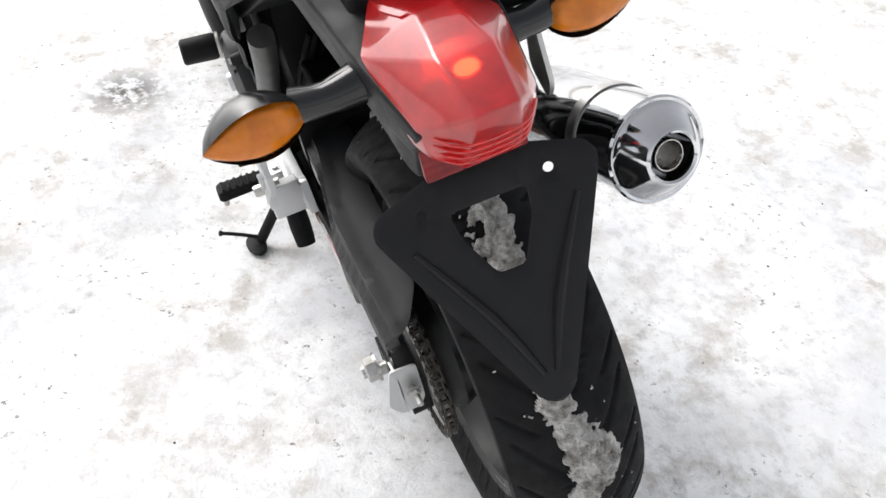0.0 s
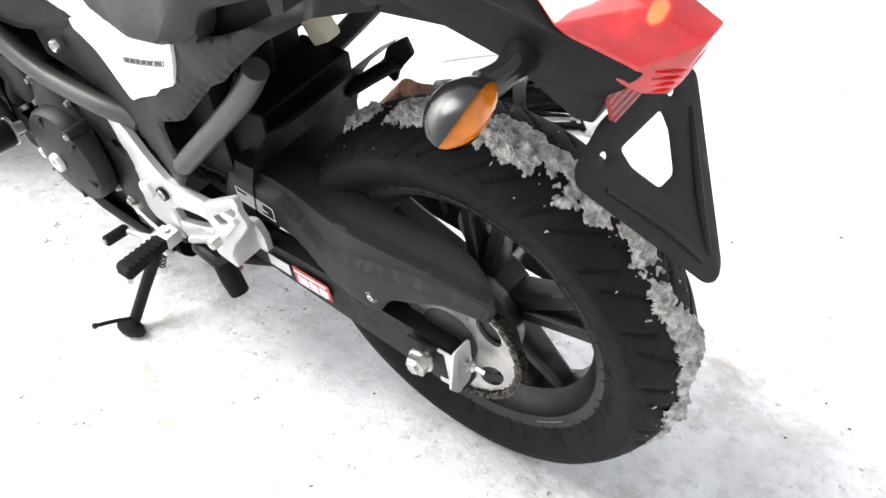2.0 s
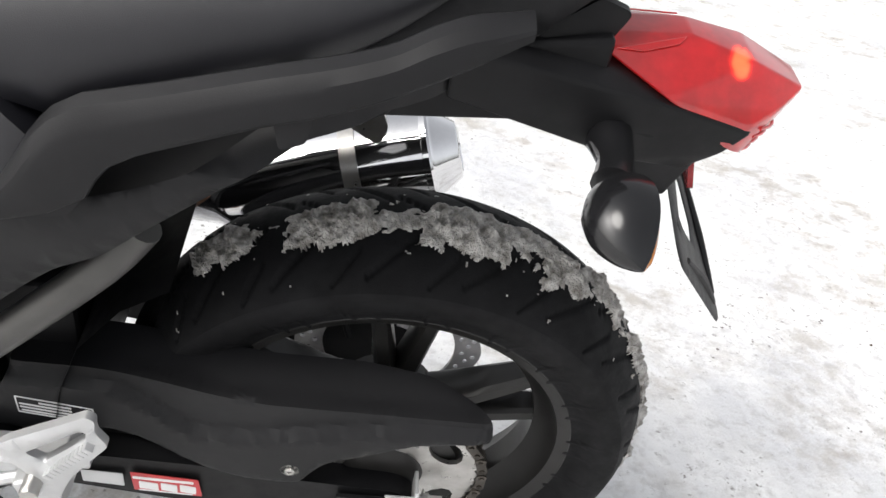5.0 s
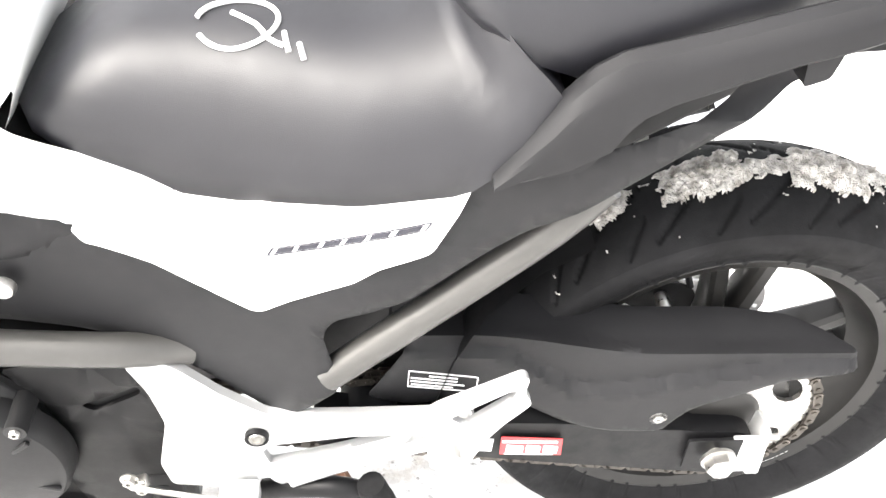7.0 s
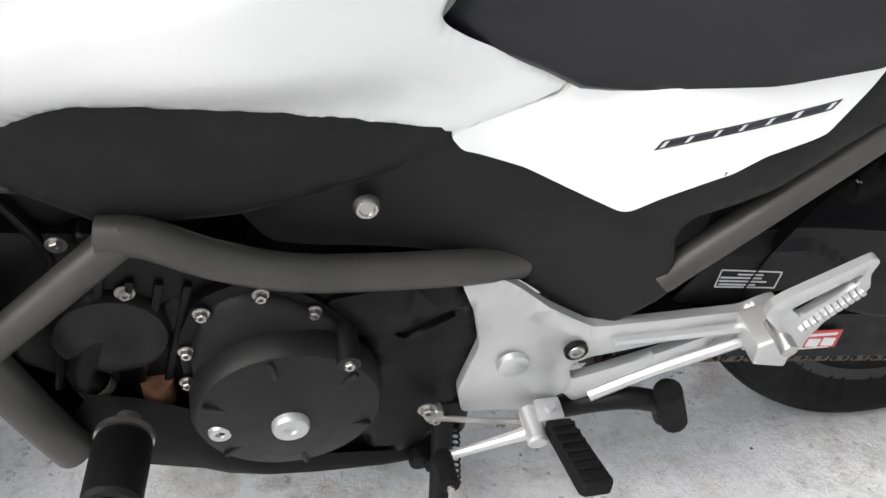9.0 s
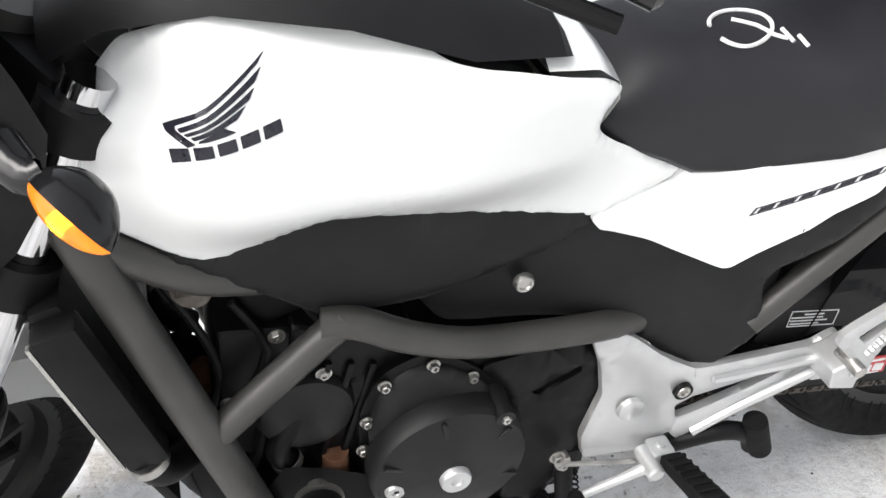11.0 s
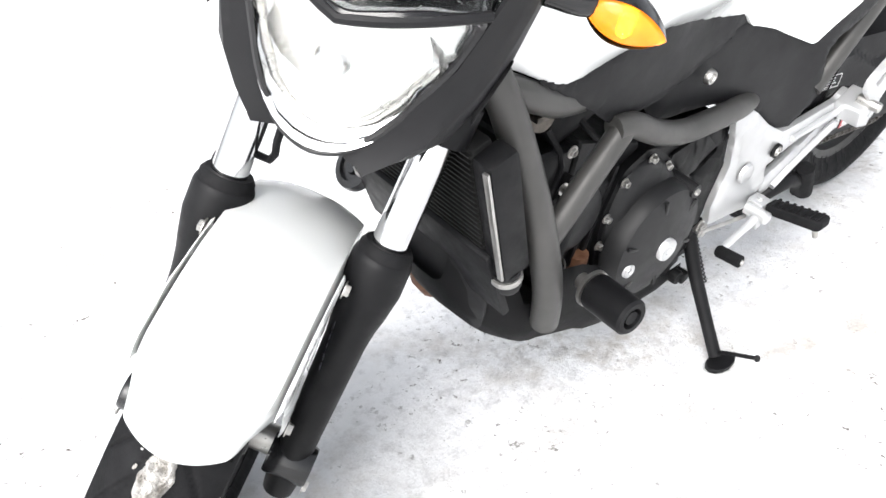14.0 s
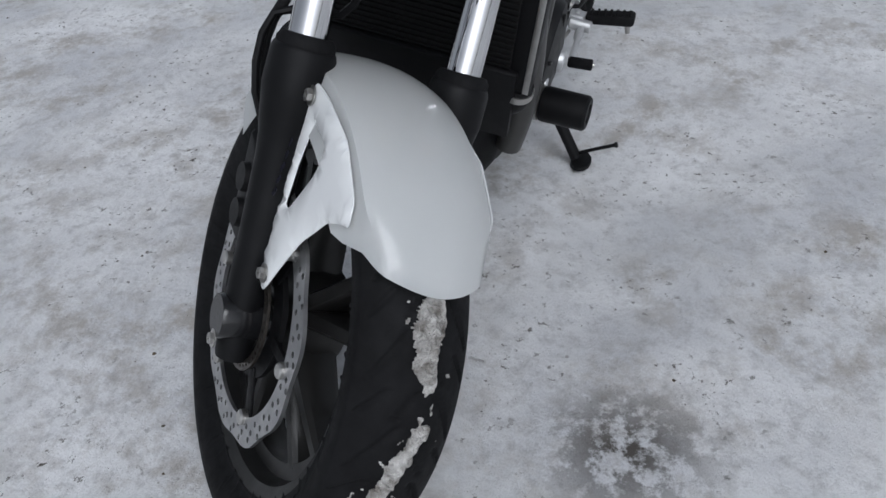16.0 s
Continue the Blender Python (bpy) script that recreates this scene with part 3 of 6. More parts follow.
part("axle_nut", joined(lathe([(0, 0.146), (0.02, 0.146), (0.02, 0.15), (0, 0.15)], (0.0, 0, 0.313), sides=24), lathe([(0.017, 0.15), (0.017, 0.162), (0.0145, 0.164), (0.009, 0.164), (0.009, 0.168), (0, 0.168)], (0.0, 0, 0.313), sides=6)), STEEL, swing, "zinc axle nut")
part("axle", tube([(-0.002, -0.15, 0.312), (-0.002, 0.145, 0.308)], 0.009, 14), STEEL, swing)
part("chain_adjuster", joined(plate([(0.105, 0.350), (0.140, 0.355), (0.154, 0.291), (0.14, 0.268), (0.114, 0.268), (0.105, 0.285)], lambda u, v: 0.054, 0.004, corner=0.005, roll=0.001, depth=0.0005, step=0,
                              where=lambda u, v, w: Vector((-w, u, v))), block((0.035, 0.004, 0.07), (-0.036, 0.1325, 0.300), bevel=0.001)), ALU, swing, "bright bent chain adjuster end plate", 30)
part("adjuster_bolt", joined(hex_bolt((-0.062, 0.118, 0.312), (-1, 0, 0), 0.007, 0.008), tube([(-0.05, 0.118, 0.312), (-0.085, 0.118, 0.312)], 0.004, 8)), STEEL, swing)
again(swing.children[4], swing, Matrix.Translation((-0.004, -0.25, 0.004)))
sticker = part("sticker", plate([(0.254, 0.340), (0.183, 0.334), (0.180, 0.302), (0.252, 0.306)], lambda u, v: 0.1312, 0.0008, corner=0.001, roll=0, step=0), REDDECAL, swing, "red shop sticker with white bars", 30)
for k, (a, b, z0, z1) in enumerate(((0.252, 0.188, 0.3335, 0.329), (0.246, 0.226, 0.325, 0.311), (0.223, 0.206, 0.324, 0.310), (0.203, 0.186, 0.323, 0.309), (0.247, 0.19, 0.3085, 0.3065))):
    part("bar", plate([(a, z0), (b, z0 - 0.003), (b, z1 - 0.003), (a, z1)], lambda u, v: 0.1318, 0.0005, corner=0.0015, roll=0, step=0), DECAL, sticker, smooth=0)
part("sticker", plate([(0.305, 0.338), (0.262, 0.336), (0.262, 0.312), (0.305, 0.316)], lambda u, v: 0.1312, 0.0008, corner=0.001, roll=0, step=0), ALU, swing, "faded silver label", 30)

guard_outline = [(0.40, 0.384), (0.402, 0.392), (0.364, 0.466), (0.36, 0.522), (0.20, 0.530), (0.02, 0.530), (-0.05, 0.520), (-0.09, 0.497), (-0.112, 0.478), (-0.116, 0.456), (-0.093, 0.449), (-0.039, 0.44), (0.009, 0.414), (0.05, 0.395), (0.066, 0.372), (0.075, 0.354), (0.095, 0.353), (0.15, 0.352), (0.19, 0.36), (0.238, 0.382), (0.276, 0.39), (0.351, 0.372)]


def guard_lift(u, v):
    crease = between(u, ((-0.03, 0.462), (0.051, 0.445), (0.138, 0.424), (0.187, 0.414), (0.262, 0.455), (0.32, 0.461)))
    return 0.101 + 0.026 * ease((0.30 - u) / 0.2) + 0.011 * ease((crease - v) / 0.010 + 0.5)


def guard_at(u, v, w):
    """The guard's upper strip folds over the chain."""
    s = max(0.0, v - 0.472)
    f = ease(s / 0.016)
    return Vector((u, w - s * 0.95 * f, v - s * 0.78 * f))


guard = part("chain_guard", plate(guard_outline, guard_lift, 0.004, corner=0.012, roll=0.005, depth=0.003, step=0.008, where=guard_at), GREY, bike, "matt black plastic chain guard", 40)
part("guard_bolt", hex_bolt((0.086, 0.1365, 0.380), (0, 1, 0), 0.006, 0.004, 1.7), STEEL, guard)
label_plate = part("label", plate([(0.3620, 0.4345), (0.2870, 0.4225), (0.2870, 0.3965), (0.3620, 0.4075)], lambda u, v: guard_lift(u, v) + 0.0007, 0.0008, corner=0.001, roll=0, step=0.01,
                   holes=[[(0.3608, 0.4329), (0.2882, 0.4213), (0.2882, 0.3981), (0.3608, 0.4090)]]), DECAL, guard, "black label with a white frame and small white bars", 0)
for k in range(4):
    z = 0.4290 - 0.0052 * k
    a, b = ((0.340, 0.309), (0.359, 0.309), (0.359, 0.301), (0.358, 0.313))[k]
    q = lambda u, d: z - d - (0.362 - u) * 0.155
    part("bar", plate([(a, q(a, 0)), (b, q(b, 0)), (b, q(b, 0.002)), (a, q(a, 0.002))], lambda u, v: guard_lift(u, v) + 0.0007, 0.0008, corner=0, roll=0, step=0.01), DECAL, label_plate, smooth=0)

# inner fender and battery box ahead of the rear tyre
part("inner_fender", loft(
     [[(x, y, z) for y in (-0.115, -0.06, 0.06, 0.115)] for x, z in ((0.335, 0.33), (0.330, 0.38), (0.316, 0.45), (0.290, 0.52), (0.245, 0.58), (0.20, 0.612))], caps=False, closed=False), BLACK, bike, "black plastic inner fender")
part("undertray", hull([(x, s * w, z) for x, w, z in ((0.33, 0.10, 0.715), (0.33, 0.11, 0.77), (0.14, 0.10, 0.775), (0.03, 0.10, 0.812), (0.03, 0.10, 0.87)) for s in (-1, 1)], 0.006), BLACK, bike)
part("undertray", hull([(x, s * w, z) for x, w, z in ((0.04, 0.095, 0.808), (0.04, 0.09, 0.87), (-0.125, 0.085, 0.820), (-0.125, 0.08, 0.89)) for s in (-1, 1)], 0.006), BLACK, bike)
part("shock_absorber", tube([(0.42, 0.0, 0.36), (0.38, 0.0, 0.62)], 0.03, 16), BLACK, bike)
part("battery_box", block((0.16, 0.19, 0.24), (0.46, 0.0, 0.53), bevel=0.02), BLACK, bike)
part("fender_box", hull([(x, y, z) for x, z in ((0.306, 0.35), (0.302, 0.42), (0.30, 0.56), (0.40, 0.35), (0.40, 0.56)) for y in (-0.11, 0.075)], 0.008), BLACK, bike)
part("connector", block((0.035, 0.03, 0.04), (0.275, -0.04, 0.645), (0, 30, 0), 0.006), CREAM, bike, "cream plastic connector")
for y0, r in ((0.06, 0.008), (0.045, 0.006), (0.07, 0.005)):
    part("cable", tube([(0.48, y0, 0.44), (0.42, y0 + 0.02, 0.47), (0.38, y0 + 0.01, 0.53), (0.36, y0 - 0.02, 0.60)], r, 8), BLACK, bike)
part("lock_bracket", joined(plate([(0.235, 0.555), (0.215, 0.60), (0.18, 0.625), (0.17, 0.60), (0.20, 0.565), (0.21, 0.54)], lambda u, v: -0.1, 0.006, corner=0.006, roll=0, step=0), tube([(0.30, -0.09, 0.50), (0.25, -0.1, 0.54), (0.2, -0.1, 0.58)], 0.012, 10)), BLACK, bike)

# ---- frame tubes ----
for side in (1, -1):
    lab = "satin grey steel frame tube"
    part("frame_tube", tube([(1.185, side * 0.05, 0.735), (1.150, side * 0.095, 0.675), (1.108, side * 0.122, 0.559), (1.069, side * 0.136, 0.442), (1.040, side * 0.138, 0.345), (1.022, side * 0.13, 0.27)], 0.0205, 16), FRAME, bike, lab)
    part("frame_tube", tube([(1.165, side * 0.08, 0.672), (1.11, side * 0.098, 0.645), (1.055, side * 0.102, 0.616), (1.0, side * 0.095, 0.60)], 0.018, 14), FRAME, bike, lab)
    part("frame_tube", tube([(1.064, side * 0.136, 0.436), (0.925, side * 0.122, 0.556)], 0.0165, 14), FRAME, bike, lab)
    part("frame_tube", tube([(0.95, side * 0.12, 0.552), (0.915, side * 0.124, 0.548), (0.865, side * 0.126, 0.520), (0.80, side * 0.126, 0.496), (0.73, side * 0.124, 0.486), (0.64, side * 0.118, 0.476), (0.58, side * 0.100, 0.460)], 0.0175, 14), FRAME, bike, lab)
    part("seat_rail", tube([(0.445, side * 0.132, 0.452), (0.34, side * 0.13, 0.556), (0.25, side * 0.128, 0.648), (0.212, side * 0.127, 0.70)], 0.0165, 14), FRAME, bike, lab)

# ---- engine ----
engine = part("engine", hull([(x, s * w, z) for x, w, z in ((0.60, 0.10, 0.16), (0.60, 0.10, 0.43), (0.90, 0.10, 0.16), (0.92, 0.10, 0.44), (0.74, 0.10, 0.47)) for s in (-1, 1)], 0.012), CASE, bike, "black painted parallel twin engine")
part("cylinder_block", hull([(x, s * 0.095, z) for x, z in ((0.86, 0.22), (0.84, 0.48), (1.0, 0.29), (0.975, 0.53)) for s in (-1, 1)], 0.008), CASE, engine)
for k in range(5):
    d = 0.028 * k
    part("fin", block((0.008, 0.205, 0.16), (0.91 + d * 0.86, 0.0, 0.385 + d * 0.2), (0, -14, 0), 0.003), CASE, engine)
part("cylinder_head", hull([(x, s * 0.09, z) for x, z in ((1.0, 0.31), (0.97, 0.52), (1.06, 0.36), (1.05, 0.53)) for s in (-1, 1)], 0.012), CASE, engine)
part("head_cover", lathe([(0, 0.112), (0.035, 0.112), (0.05, 0.106), (0.056, 0.095), (0.056, 0.06), (0, 0.06)], (0.965, 0, 0.405), sides=32), COVER, engine)
part("hose", tube([(0.99, 0.10, 0.33), (1.0, 0.105, 0.36), (0.98, 0.10, 0.40), (0.95, 0.09, 0.44)], 0.014, 12), BLACK, engine)
part("hose_clamp", lathe([(0.016, -0.005), (0.018, -0.005), (0.018, 0.005), (0.016, 0.005)], (0.99, 0.102, 0.335), (0.3, 0.1, 1), 20, closed=True), STEEL, engine)
part("pipe_fitting", tube([(0.935, 0.10, 0.33), (0.935, 0.10, 0.27)], 0.016, 14), RUST, engine)
base_outline = [(0.886, 0.452), (0.83, 0.475), (0.78, 0.440), (0.742, 0.40), (0.728, 0.33), (0.74, 0.25), (0.80, 0.20), (0.87, 0.222), (0.905, 0.30), (0.91, 0.39)]
part("crankcase_flange", plate(base_outline, lambda u, v: 0.112, 0.03, corner=0.02, roll=0.006, depth=0.004, step=0), CASE, engine)
cover = part("alternator_cover", plate([(0.88, 0.44), (0.83, 0.462), (0.775, 0.425), (0.742, 0.38), (0.735, 0.30), (0.76, 0.23), (0.81, 0.205), (0.866, 0.228), (0.895, 0.30), (0.90, 0.38)], lambda u, v: 0.118 + 0.018 * ease(1.2 - math.hypot(u - 0.812, v - 0.315) / 0.11), 0.02, corner=0.03, roll=0.012, depth=0.010, step=0.02), COVER, engine, "matt black engine side cover", 50)
part("dome", lathe([(0.096, 0.118), (0.095, 0.140), (0.090, 0.148), (0.06, 0.156), (0.028, 0.160), (0, 0.161)], (0.809, 0, 0.317), sides=64), COVER, cover)
for k in range(6):
    a = radians(20 + 60 * k)
    part("rib", block((0.03, 0.006, 0.006), (0.809 + 0.072 * math.cos(a), 0.152, 0.317 + 0.072 * math.sin(a)), (0, -math.degrees(a), 0), 0.0025), COVER, cover)
part("centre_cap", lathe([(0, 0.166), (0.006, 0.166), (0.007, 0.169), (0.017, 0.169), (0.0185, 0.166), (0.0185, 0.158), (0, 0.158)], (0.809, 0, 0.317), sides=32), ALU, cover, "round aluminium cap")
part("timing_cap", lathe([(0, 0.153), (0.004, 0.153), (0.005, 0.156), (0.0105, 0.156), (0.012, 0.153), (0.012, 0.14), (0, 0.14)], (0.877, 0, 0.303), sides=24), ALU, cover)
for x, y, z in ((0.882, 0.114, 0.437), (0.828, 0.114, 0.456), (0.780, 0.112, 0.424), (0.901, 0.112, 0.382), (0.905, 0.112, 0.335), (0.751, 0.15, 0.39), (0.83, 0.114, 0.20), (0.74, 0.112, 0.25)):
    part("cover_bolt", hex_bolt((x, y - 0.002, z), (0, 1, 0), 0.0058, 0.008, 1.35), STEEL, engine)
part("bolt_boss", lathe([(0, 0.10), (0.013, 0.10), (0.011, 0.152), (0, 0.152)], (0.751, 0, 0.39), sides=20), COVER, engine)
sprocket_cover = part("sprocket_cover", plate([(0.772, 0.432), (0.70, 0.442), (0.632, 0.436), (0.610, 0.40), (0.602, 0.335), (0.622, 0.225), (0.668, 0.145), (0.72, 0.17), (0.745, 0.25), (0.725, 0.33), (0.745, 0.395)], lambda u, v: 0.112, 0.02,
                                             holes=[[(0.703, 0.372), (0.640, 0.403), (0.637, 0.392), (0.688, 0.362)]], corner=0.015, roll=0.008, depth=0.006, step=0.03), CASE, engine, "black chain sprocket cover with a slot", 45)
part("slot_back", block((0.09, 0.004, 0.06), (0.67, 0.094, 0.384), (0, 0, 0), 0.001), BLACK, sprocket_cover)
part("cable_stay", joined(block((0.022, 0.014, 0.012), (0.655, 0.13, 0.262), (0, 20, 0), 0.003), hex_bolt((0.663, 0.132, 0.272), (0, 1, 0), 0.007, 0.008), hex_bolt((0.652, 0.132, 0.252), (0, 1, 0), 0.006, 0.006)), STEEL, engine)
part("oil_filter", lathe([(0, -0.02), (0.034, -0.02), (0.036, -0.01), (0.036, 0.05), (0, 0.05)], (1.02, -0.03, 0.25), (1, 0, 0), 24), GLOSS, engine)
for pts in ([(1.09, 0.085, 0.60), (1.06, 0.09, 0.53), (1.05, 0.085, 0.47), (1.06, 0.08, 0.42)], [(1.03, 0.08, 0.56), (1.0, 0.09, 0.5), (1.03, 0.09, 0.43)], [(0.97, 0.07, 0.56), (0.94, 0.09, 0.52), (0.90, 0.09, 0.50)], [(1.08, 0.03, 0.6), (1.03, 0.05, 0.57), (0.98, 0.07, 0.55)]):
    part("cable", tube(pts, 0.005, 8), BLACK, engine)
part("coolant_cap", joined(lathe([(0, 0.0), (0.02, 0), (0.02, 0.012), (0, 0.012)], (1.062, 0.085, 0.595), (0.2, 1, 0.3), 20), block((0.034, 0.014, 0.008), (1.062, 0.098, 0.6), (0, 0, 0), 0.002)), CHAIN, engine)
part("throttle_body", block((0.12, 0.16, 0.1), (0.97, 0.0, 0.58), (0, 20, 0), 0.02), BLACK, engine)
for p in ((1.045, 0.1, 0.44), (1.0, 0.1, 0.47), (0.99, 0.095, 0.52), (0.945, 0.1, 0.46)):
    part("cover_bolt", hex_bolt(p, (0, 1, 0), 0.006, 0.006), STEEL, engine)

# exhaust
muffler_axis = Vector((-0.30, -0.015, 0.098)).normalized()
MUFFLER_END = (-0.034, -0.250, 0.516)
muff = part("muffler", lathe([(0.02, -0.33), (0.034, -0.32), (0.05, -0.27), (0.063, -0.25), (0.0635, -0.03), (0.063, 0.0), (0.0665, 0.001), (0.067, 0.008), (0.0645, 0.011), (0.061, 0.010), (0.055, 0.014), (0.037, 0.042), (0.032, 0.044), (0.029, 0.042), (0.027, 0.02), (0.026, -0.02), (0.0, -0.02)], MUFFLER_END, muffler_axis, 48), CHROME, bike, "polished steel muffler with a cone end", 40)
part("tailpipe", lathe([(0.018, 0.034), (0.0195, 0.034), (0.0195, -0.04), (0.018, -0.04)], MUFFLER_END, muffler_axis, 32, closed=True), BRUSHED, muff)
part("muffler_stay", joined(plate([(0.03, 0.595), (0.07, 0.62), (0.075, 0.68), (0.05, 0.69), (0.02, 0.62)], lambda u, v: -0.15, 0.006, corner=0.01, roll=0, step=0), lathe([(0.064, -0.01), (0.0655, -0.01), (0.0655, 0.01), (0.064, 0.01)], Vector(MUFFLER_END) - muffler_axis * 0.09, muffler_axis, 40, closed=True)), STEEL, muff)
part("exhaust_pipe", tube([(1.06, -0.03, 0.36), (1.09, -0.05, 0.28), (1.02, -0.07, 0.19), (0.80, -0.09, 0.15), (0.55, -0.12, 0.17), (0.40, -0.17, 0.30), (0.27, -0.195, 0.445)], 0.022, 14), RUST, bike, "browned steel exhaust pipe")

# ---- radiator ----
radiator = part("radiator", block((0.03, 0.25, 0.20), (1.158, 0, 0.525), (0, 16, 0), 0.006), RADIATOR, bike, "black radiator with fine fins")
for k in range(22):
    z = -0.092 + 0.0088 * k
    part("fin", block((0.004, 0.245, 0.0022), (1.158 + 0.017 * math.cos(radians(16)) + z * math.sin(radians(16)), 0, 0.525 + z * math.cos(radians(16)) - 0.004), (0, 16, 0), 0), RADIATOR, radiator, smooth=0)
for s in (1, -1):
    part("side_tank", block((0.042, 0.032, 0.195), (1.152, s * 0.138, 0.522), (0, 16, 0), 0.007), BLACK, radiator)
    part("tank_edge", block((0.004, 0.008, 0.180), (1.1745, s * 0.148, 0.517), (0, 16, 0), 0.001), STEEL, radiator, "bare metal radiator edge")
    part("hose", tube([(1.132, s * 0.138, 0.432), (1.122, s * 0.136, 0.405), (1.105, s * 0.12, 0.388), (1.075, s * 0.09, 0.385)], 0.018, 14), BLACK, radiator)
    part("hose_clamp", lathe([(0.018, -0.005), (0.0205, -0.005), (0.0205, 0.005), (0.018, 0.005)], (1.128, s * 0.137, 0.420), (0.3, 0.0, 1), 24, closed=True), STEEL, radiator)
part("grille", block((0.012, 0.27, 0.13), (1.135, 0, 0.40), (0, 22, 0), 0.004), BLACK, bike)
horn = part("horn", lathe([(0, -0.012), (0.03, -0.012), (0.036, -0.004), (0.036, 0.004), (0.034, 0.01), (0.024, 0.012), (0.022, 0.006), (0.014, 0.006), (0.012, 0.012), (0, 0.012)], (1.125, -0.165, 0.40), (0.8, -0.1, 0.6), 32), GLOSS, bike, "round black horn")

# ---- belly cowl ----
rows = ((0.625, 0.115, 0.152, 0.105), (0.70, 0.118, 0.168, 0.115), (0.78, 0.122, 0.187, 0.120), (0.835, 0.128, 0.205, 0.122), (0.88, 0.138, 0.245, 0.123), (0.905, 0.145, 0.305, 0.124), (0.95, 0.160, 0.332, 0.124), (0.995, 0.178, 0.344, 0.122), (1.012, 0.186, 0.320, 0.120), (1.03, 0.198, 0.292, 0.116), (1.055, 0.212, 0.298, 0.110), (1.075, 0.225, 0.345, 0.104), (1.10, 0.245, 0.372, 0.094), (1.13, 0.275, 0.388, 0.078), (1.155, 0.31, 0.392, 0.060), (1.17, 0.35, 0.394, 0.045))
cowl_secs = []
for x, zb, zt, w in rows:
    x = min(x, 1.0) + 0.82 * max(0.0, x - 1.0)
    zb -= 0.018
    zm = zb + 0.5 * (zt - zb)
    half = [(x, w * 0.985, zt), (x, w, zt - 0.25 * (zt - zb)), (x, w * 0.97, zm), (x, w * 0.84, zb + 0.2 * (zt - zb)), (x, w * 0.55, zb + 0.03 * (zt - zb)), (x, 0.0, zb)]
    cowl_secs.append(half + [(a, -b, c) for a, b, c in reversed(half[:-1])])
cb = loft(cowl_secs, caps=False, closed=False)
bmesh.ops.solidify(cb, geom=cb.faces[:], thickness=0.004)
cowl = part("belly_cowl", cb, GREY, bike, "dark grey plastic belly cowl", 45)
part("cowl_scoop", hull([(x, y, z) for x, y, z in ((1.14, 0.05, 0.40), (1.14, -0.05, 0.40), (1.10, 0.095, 0.395), (1.10, -0.095, 0.395), (1.122, 0.03, 0.29), (1.122, -0.03, 0.29), (1.08, 0.07, 0.235), (1.09, -0.07, 0.235), (1.10, 0.09, 0.30), (1.10, -0.09, 0.30))], 0.01), GREY, cowl)
part("cowl_screw", lathe([(0, 0.126), (0.012, 0.126), (0.013, 0.122), (0.013, 0.11), (0, 0.11)], (0.66, 0, 0.15), sides=20), BLACK, cowl)
part("drain_tube", tube([(0.80, 0.06, 0.13), (0.80, 0.065, 0.085)], 0.006, 8), BLACK, bike)

# crash bobbin
for s in (1, -1):
    bob = part("crash_bobbin", lathe([(0, 0.076), (0.010, 0.076), (0.0105, 0.062), (0.0155, 0.062), (0.016, 0.078), (0.0235, 0.078), (0.027, 0.074), (0.0275, 0.012), (0.026, 0.006), (0.022, 0.004), (0, 0.004)], (0.964, s * 0.155, 0.319), (0.1, s * 1.0, 0.09), 36), BLACK, bike, "black nylon crash bobbin", 40)
    part("collar", lathe([(0, -0.022), (0.012, -0.022), (0.012, -0.004), (0.028, -0.002), (0.028, 0.004), (0, 0.004)], (0.964, s * 0.155, 0.319), (0.1, s * 1.0, 0.09), 28), STEEL, bob)

# ---- body panels ----
def tank_lift(u, v):
    wide = 0.066 * ease((v - 0.625) / 0.11) * ease((u - 0.56) / 0.30) * ease((1.225 - u) / 0.26)
    crease = 0.010 * ease((v - (0.74 + (1.0 - u) * 0.19)) / 0.03) * ease((1.05 - u) / 0.1) * ease((u - 0.7) / 0.1)
    return 0.100 + wide + 0.012 * ease((u - 0.9) / 0.15) * ease((1.12 - u) / 0.1) - crease - 0.085 * max(0.0, (v - 0.775) / 0.10) ** 2 - 0.028 * ease((u - 1.06) / 0.12) - 0.045 * ease((u - 1.03) / 0.07) * ease((v - 0.765) / 0.05)


PANEL_OUTLINE = [(0.655, 0.605), (0.666, 0.618), (0.577, 0.653), (0.570, 0.665), (0.548, 0.662), (0.528, 0.668), (0.503, 0.676), (0.426, 0.692), (0.330, 0.712), (0.337, 0.687), (0.356, 0.641), (0.365, 0.635), (0.40, 0.616), (0.422, 0.596), (0.479, 0.567), (0.503, 0.552), (0.512, 0.551), (0.522, 0.555), (0.571, 0.576), (0.599, 0.589), (0.644, 0.603)]


def panel_lift(u, v):
    return 0.104 + 0.050 * ease((0.70 - u) / 0.38) + 0.008 * ease((0.60 - v) / 0.06) - 0.016 * ease((v - 0.60) / 0.06) * ease((u - 0.50) / 0.06)


tank_outline = [(1.16, 0.690), (1.11, 0.668), (1.05, 0.634), (1.039, 0.636), (1.0, 0.651), (0.961, 0.684), (0.940, 0.687), (0.90, 0.677), (0.863, 0.664), (0.785, 0.641), (0.743, 0.632), (0.687, 0.623), (0.662, 0.616), (0.576, 0.655), (0.570, 0.666), (0.616, 0.688), (0.665, 0.718), (0.682, 0.731), (0.689, 0.739), (0.686, 0.752), (0.676, 0.764), (0.668, 0.776), (0.688, 0.789), (0.759, 0.805), (0.807, 0.814), (0.84, 0.823), (0.90, 0.858), (0.95, 0.872), (1.03, 0.868), (1.09, 0.832), (1.14, 0.775)]
SIDES = ((1, lambda b: b), (-1, mirrored))
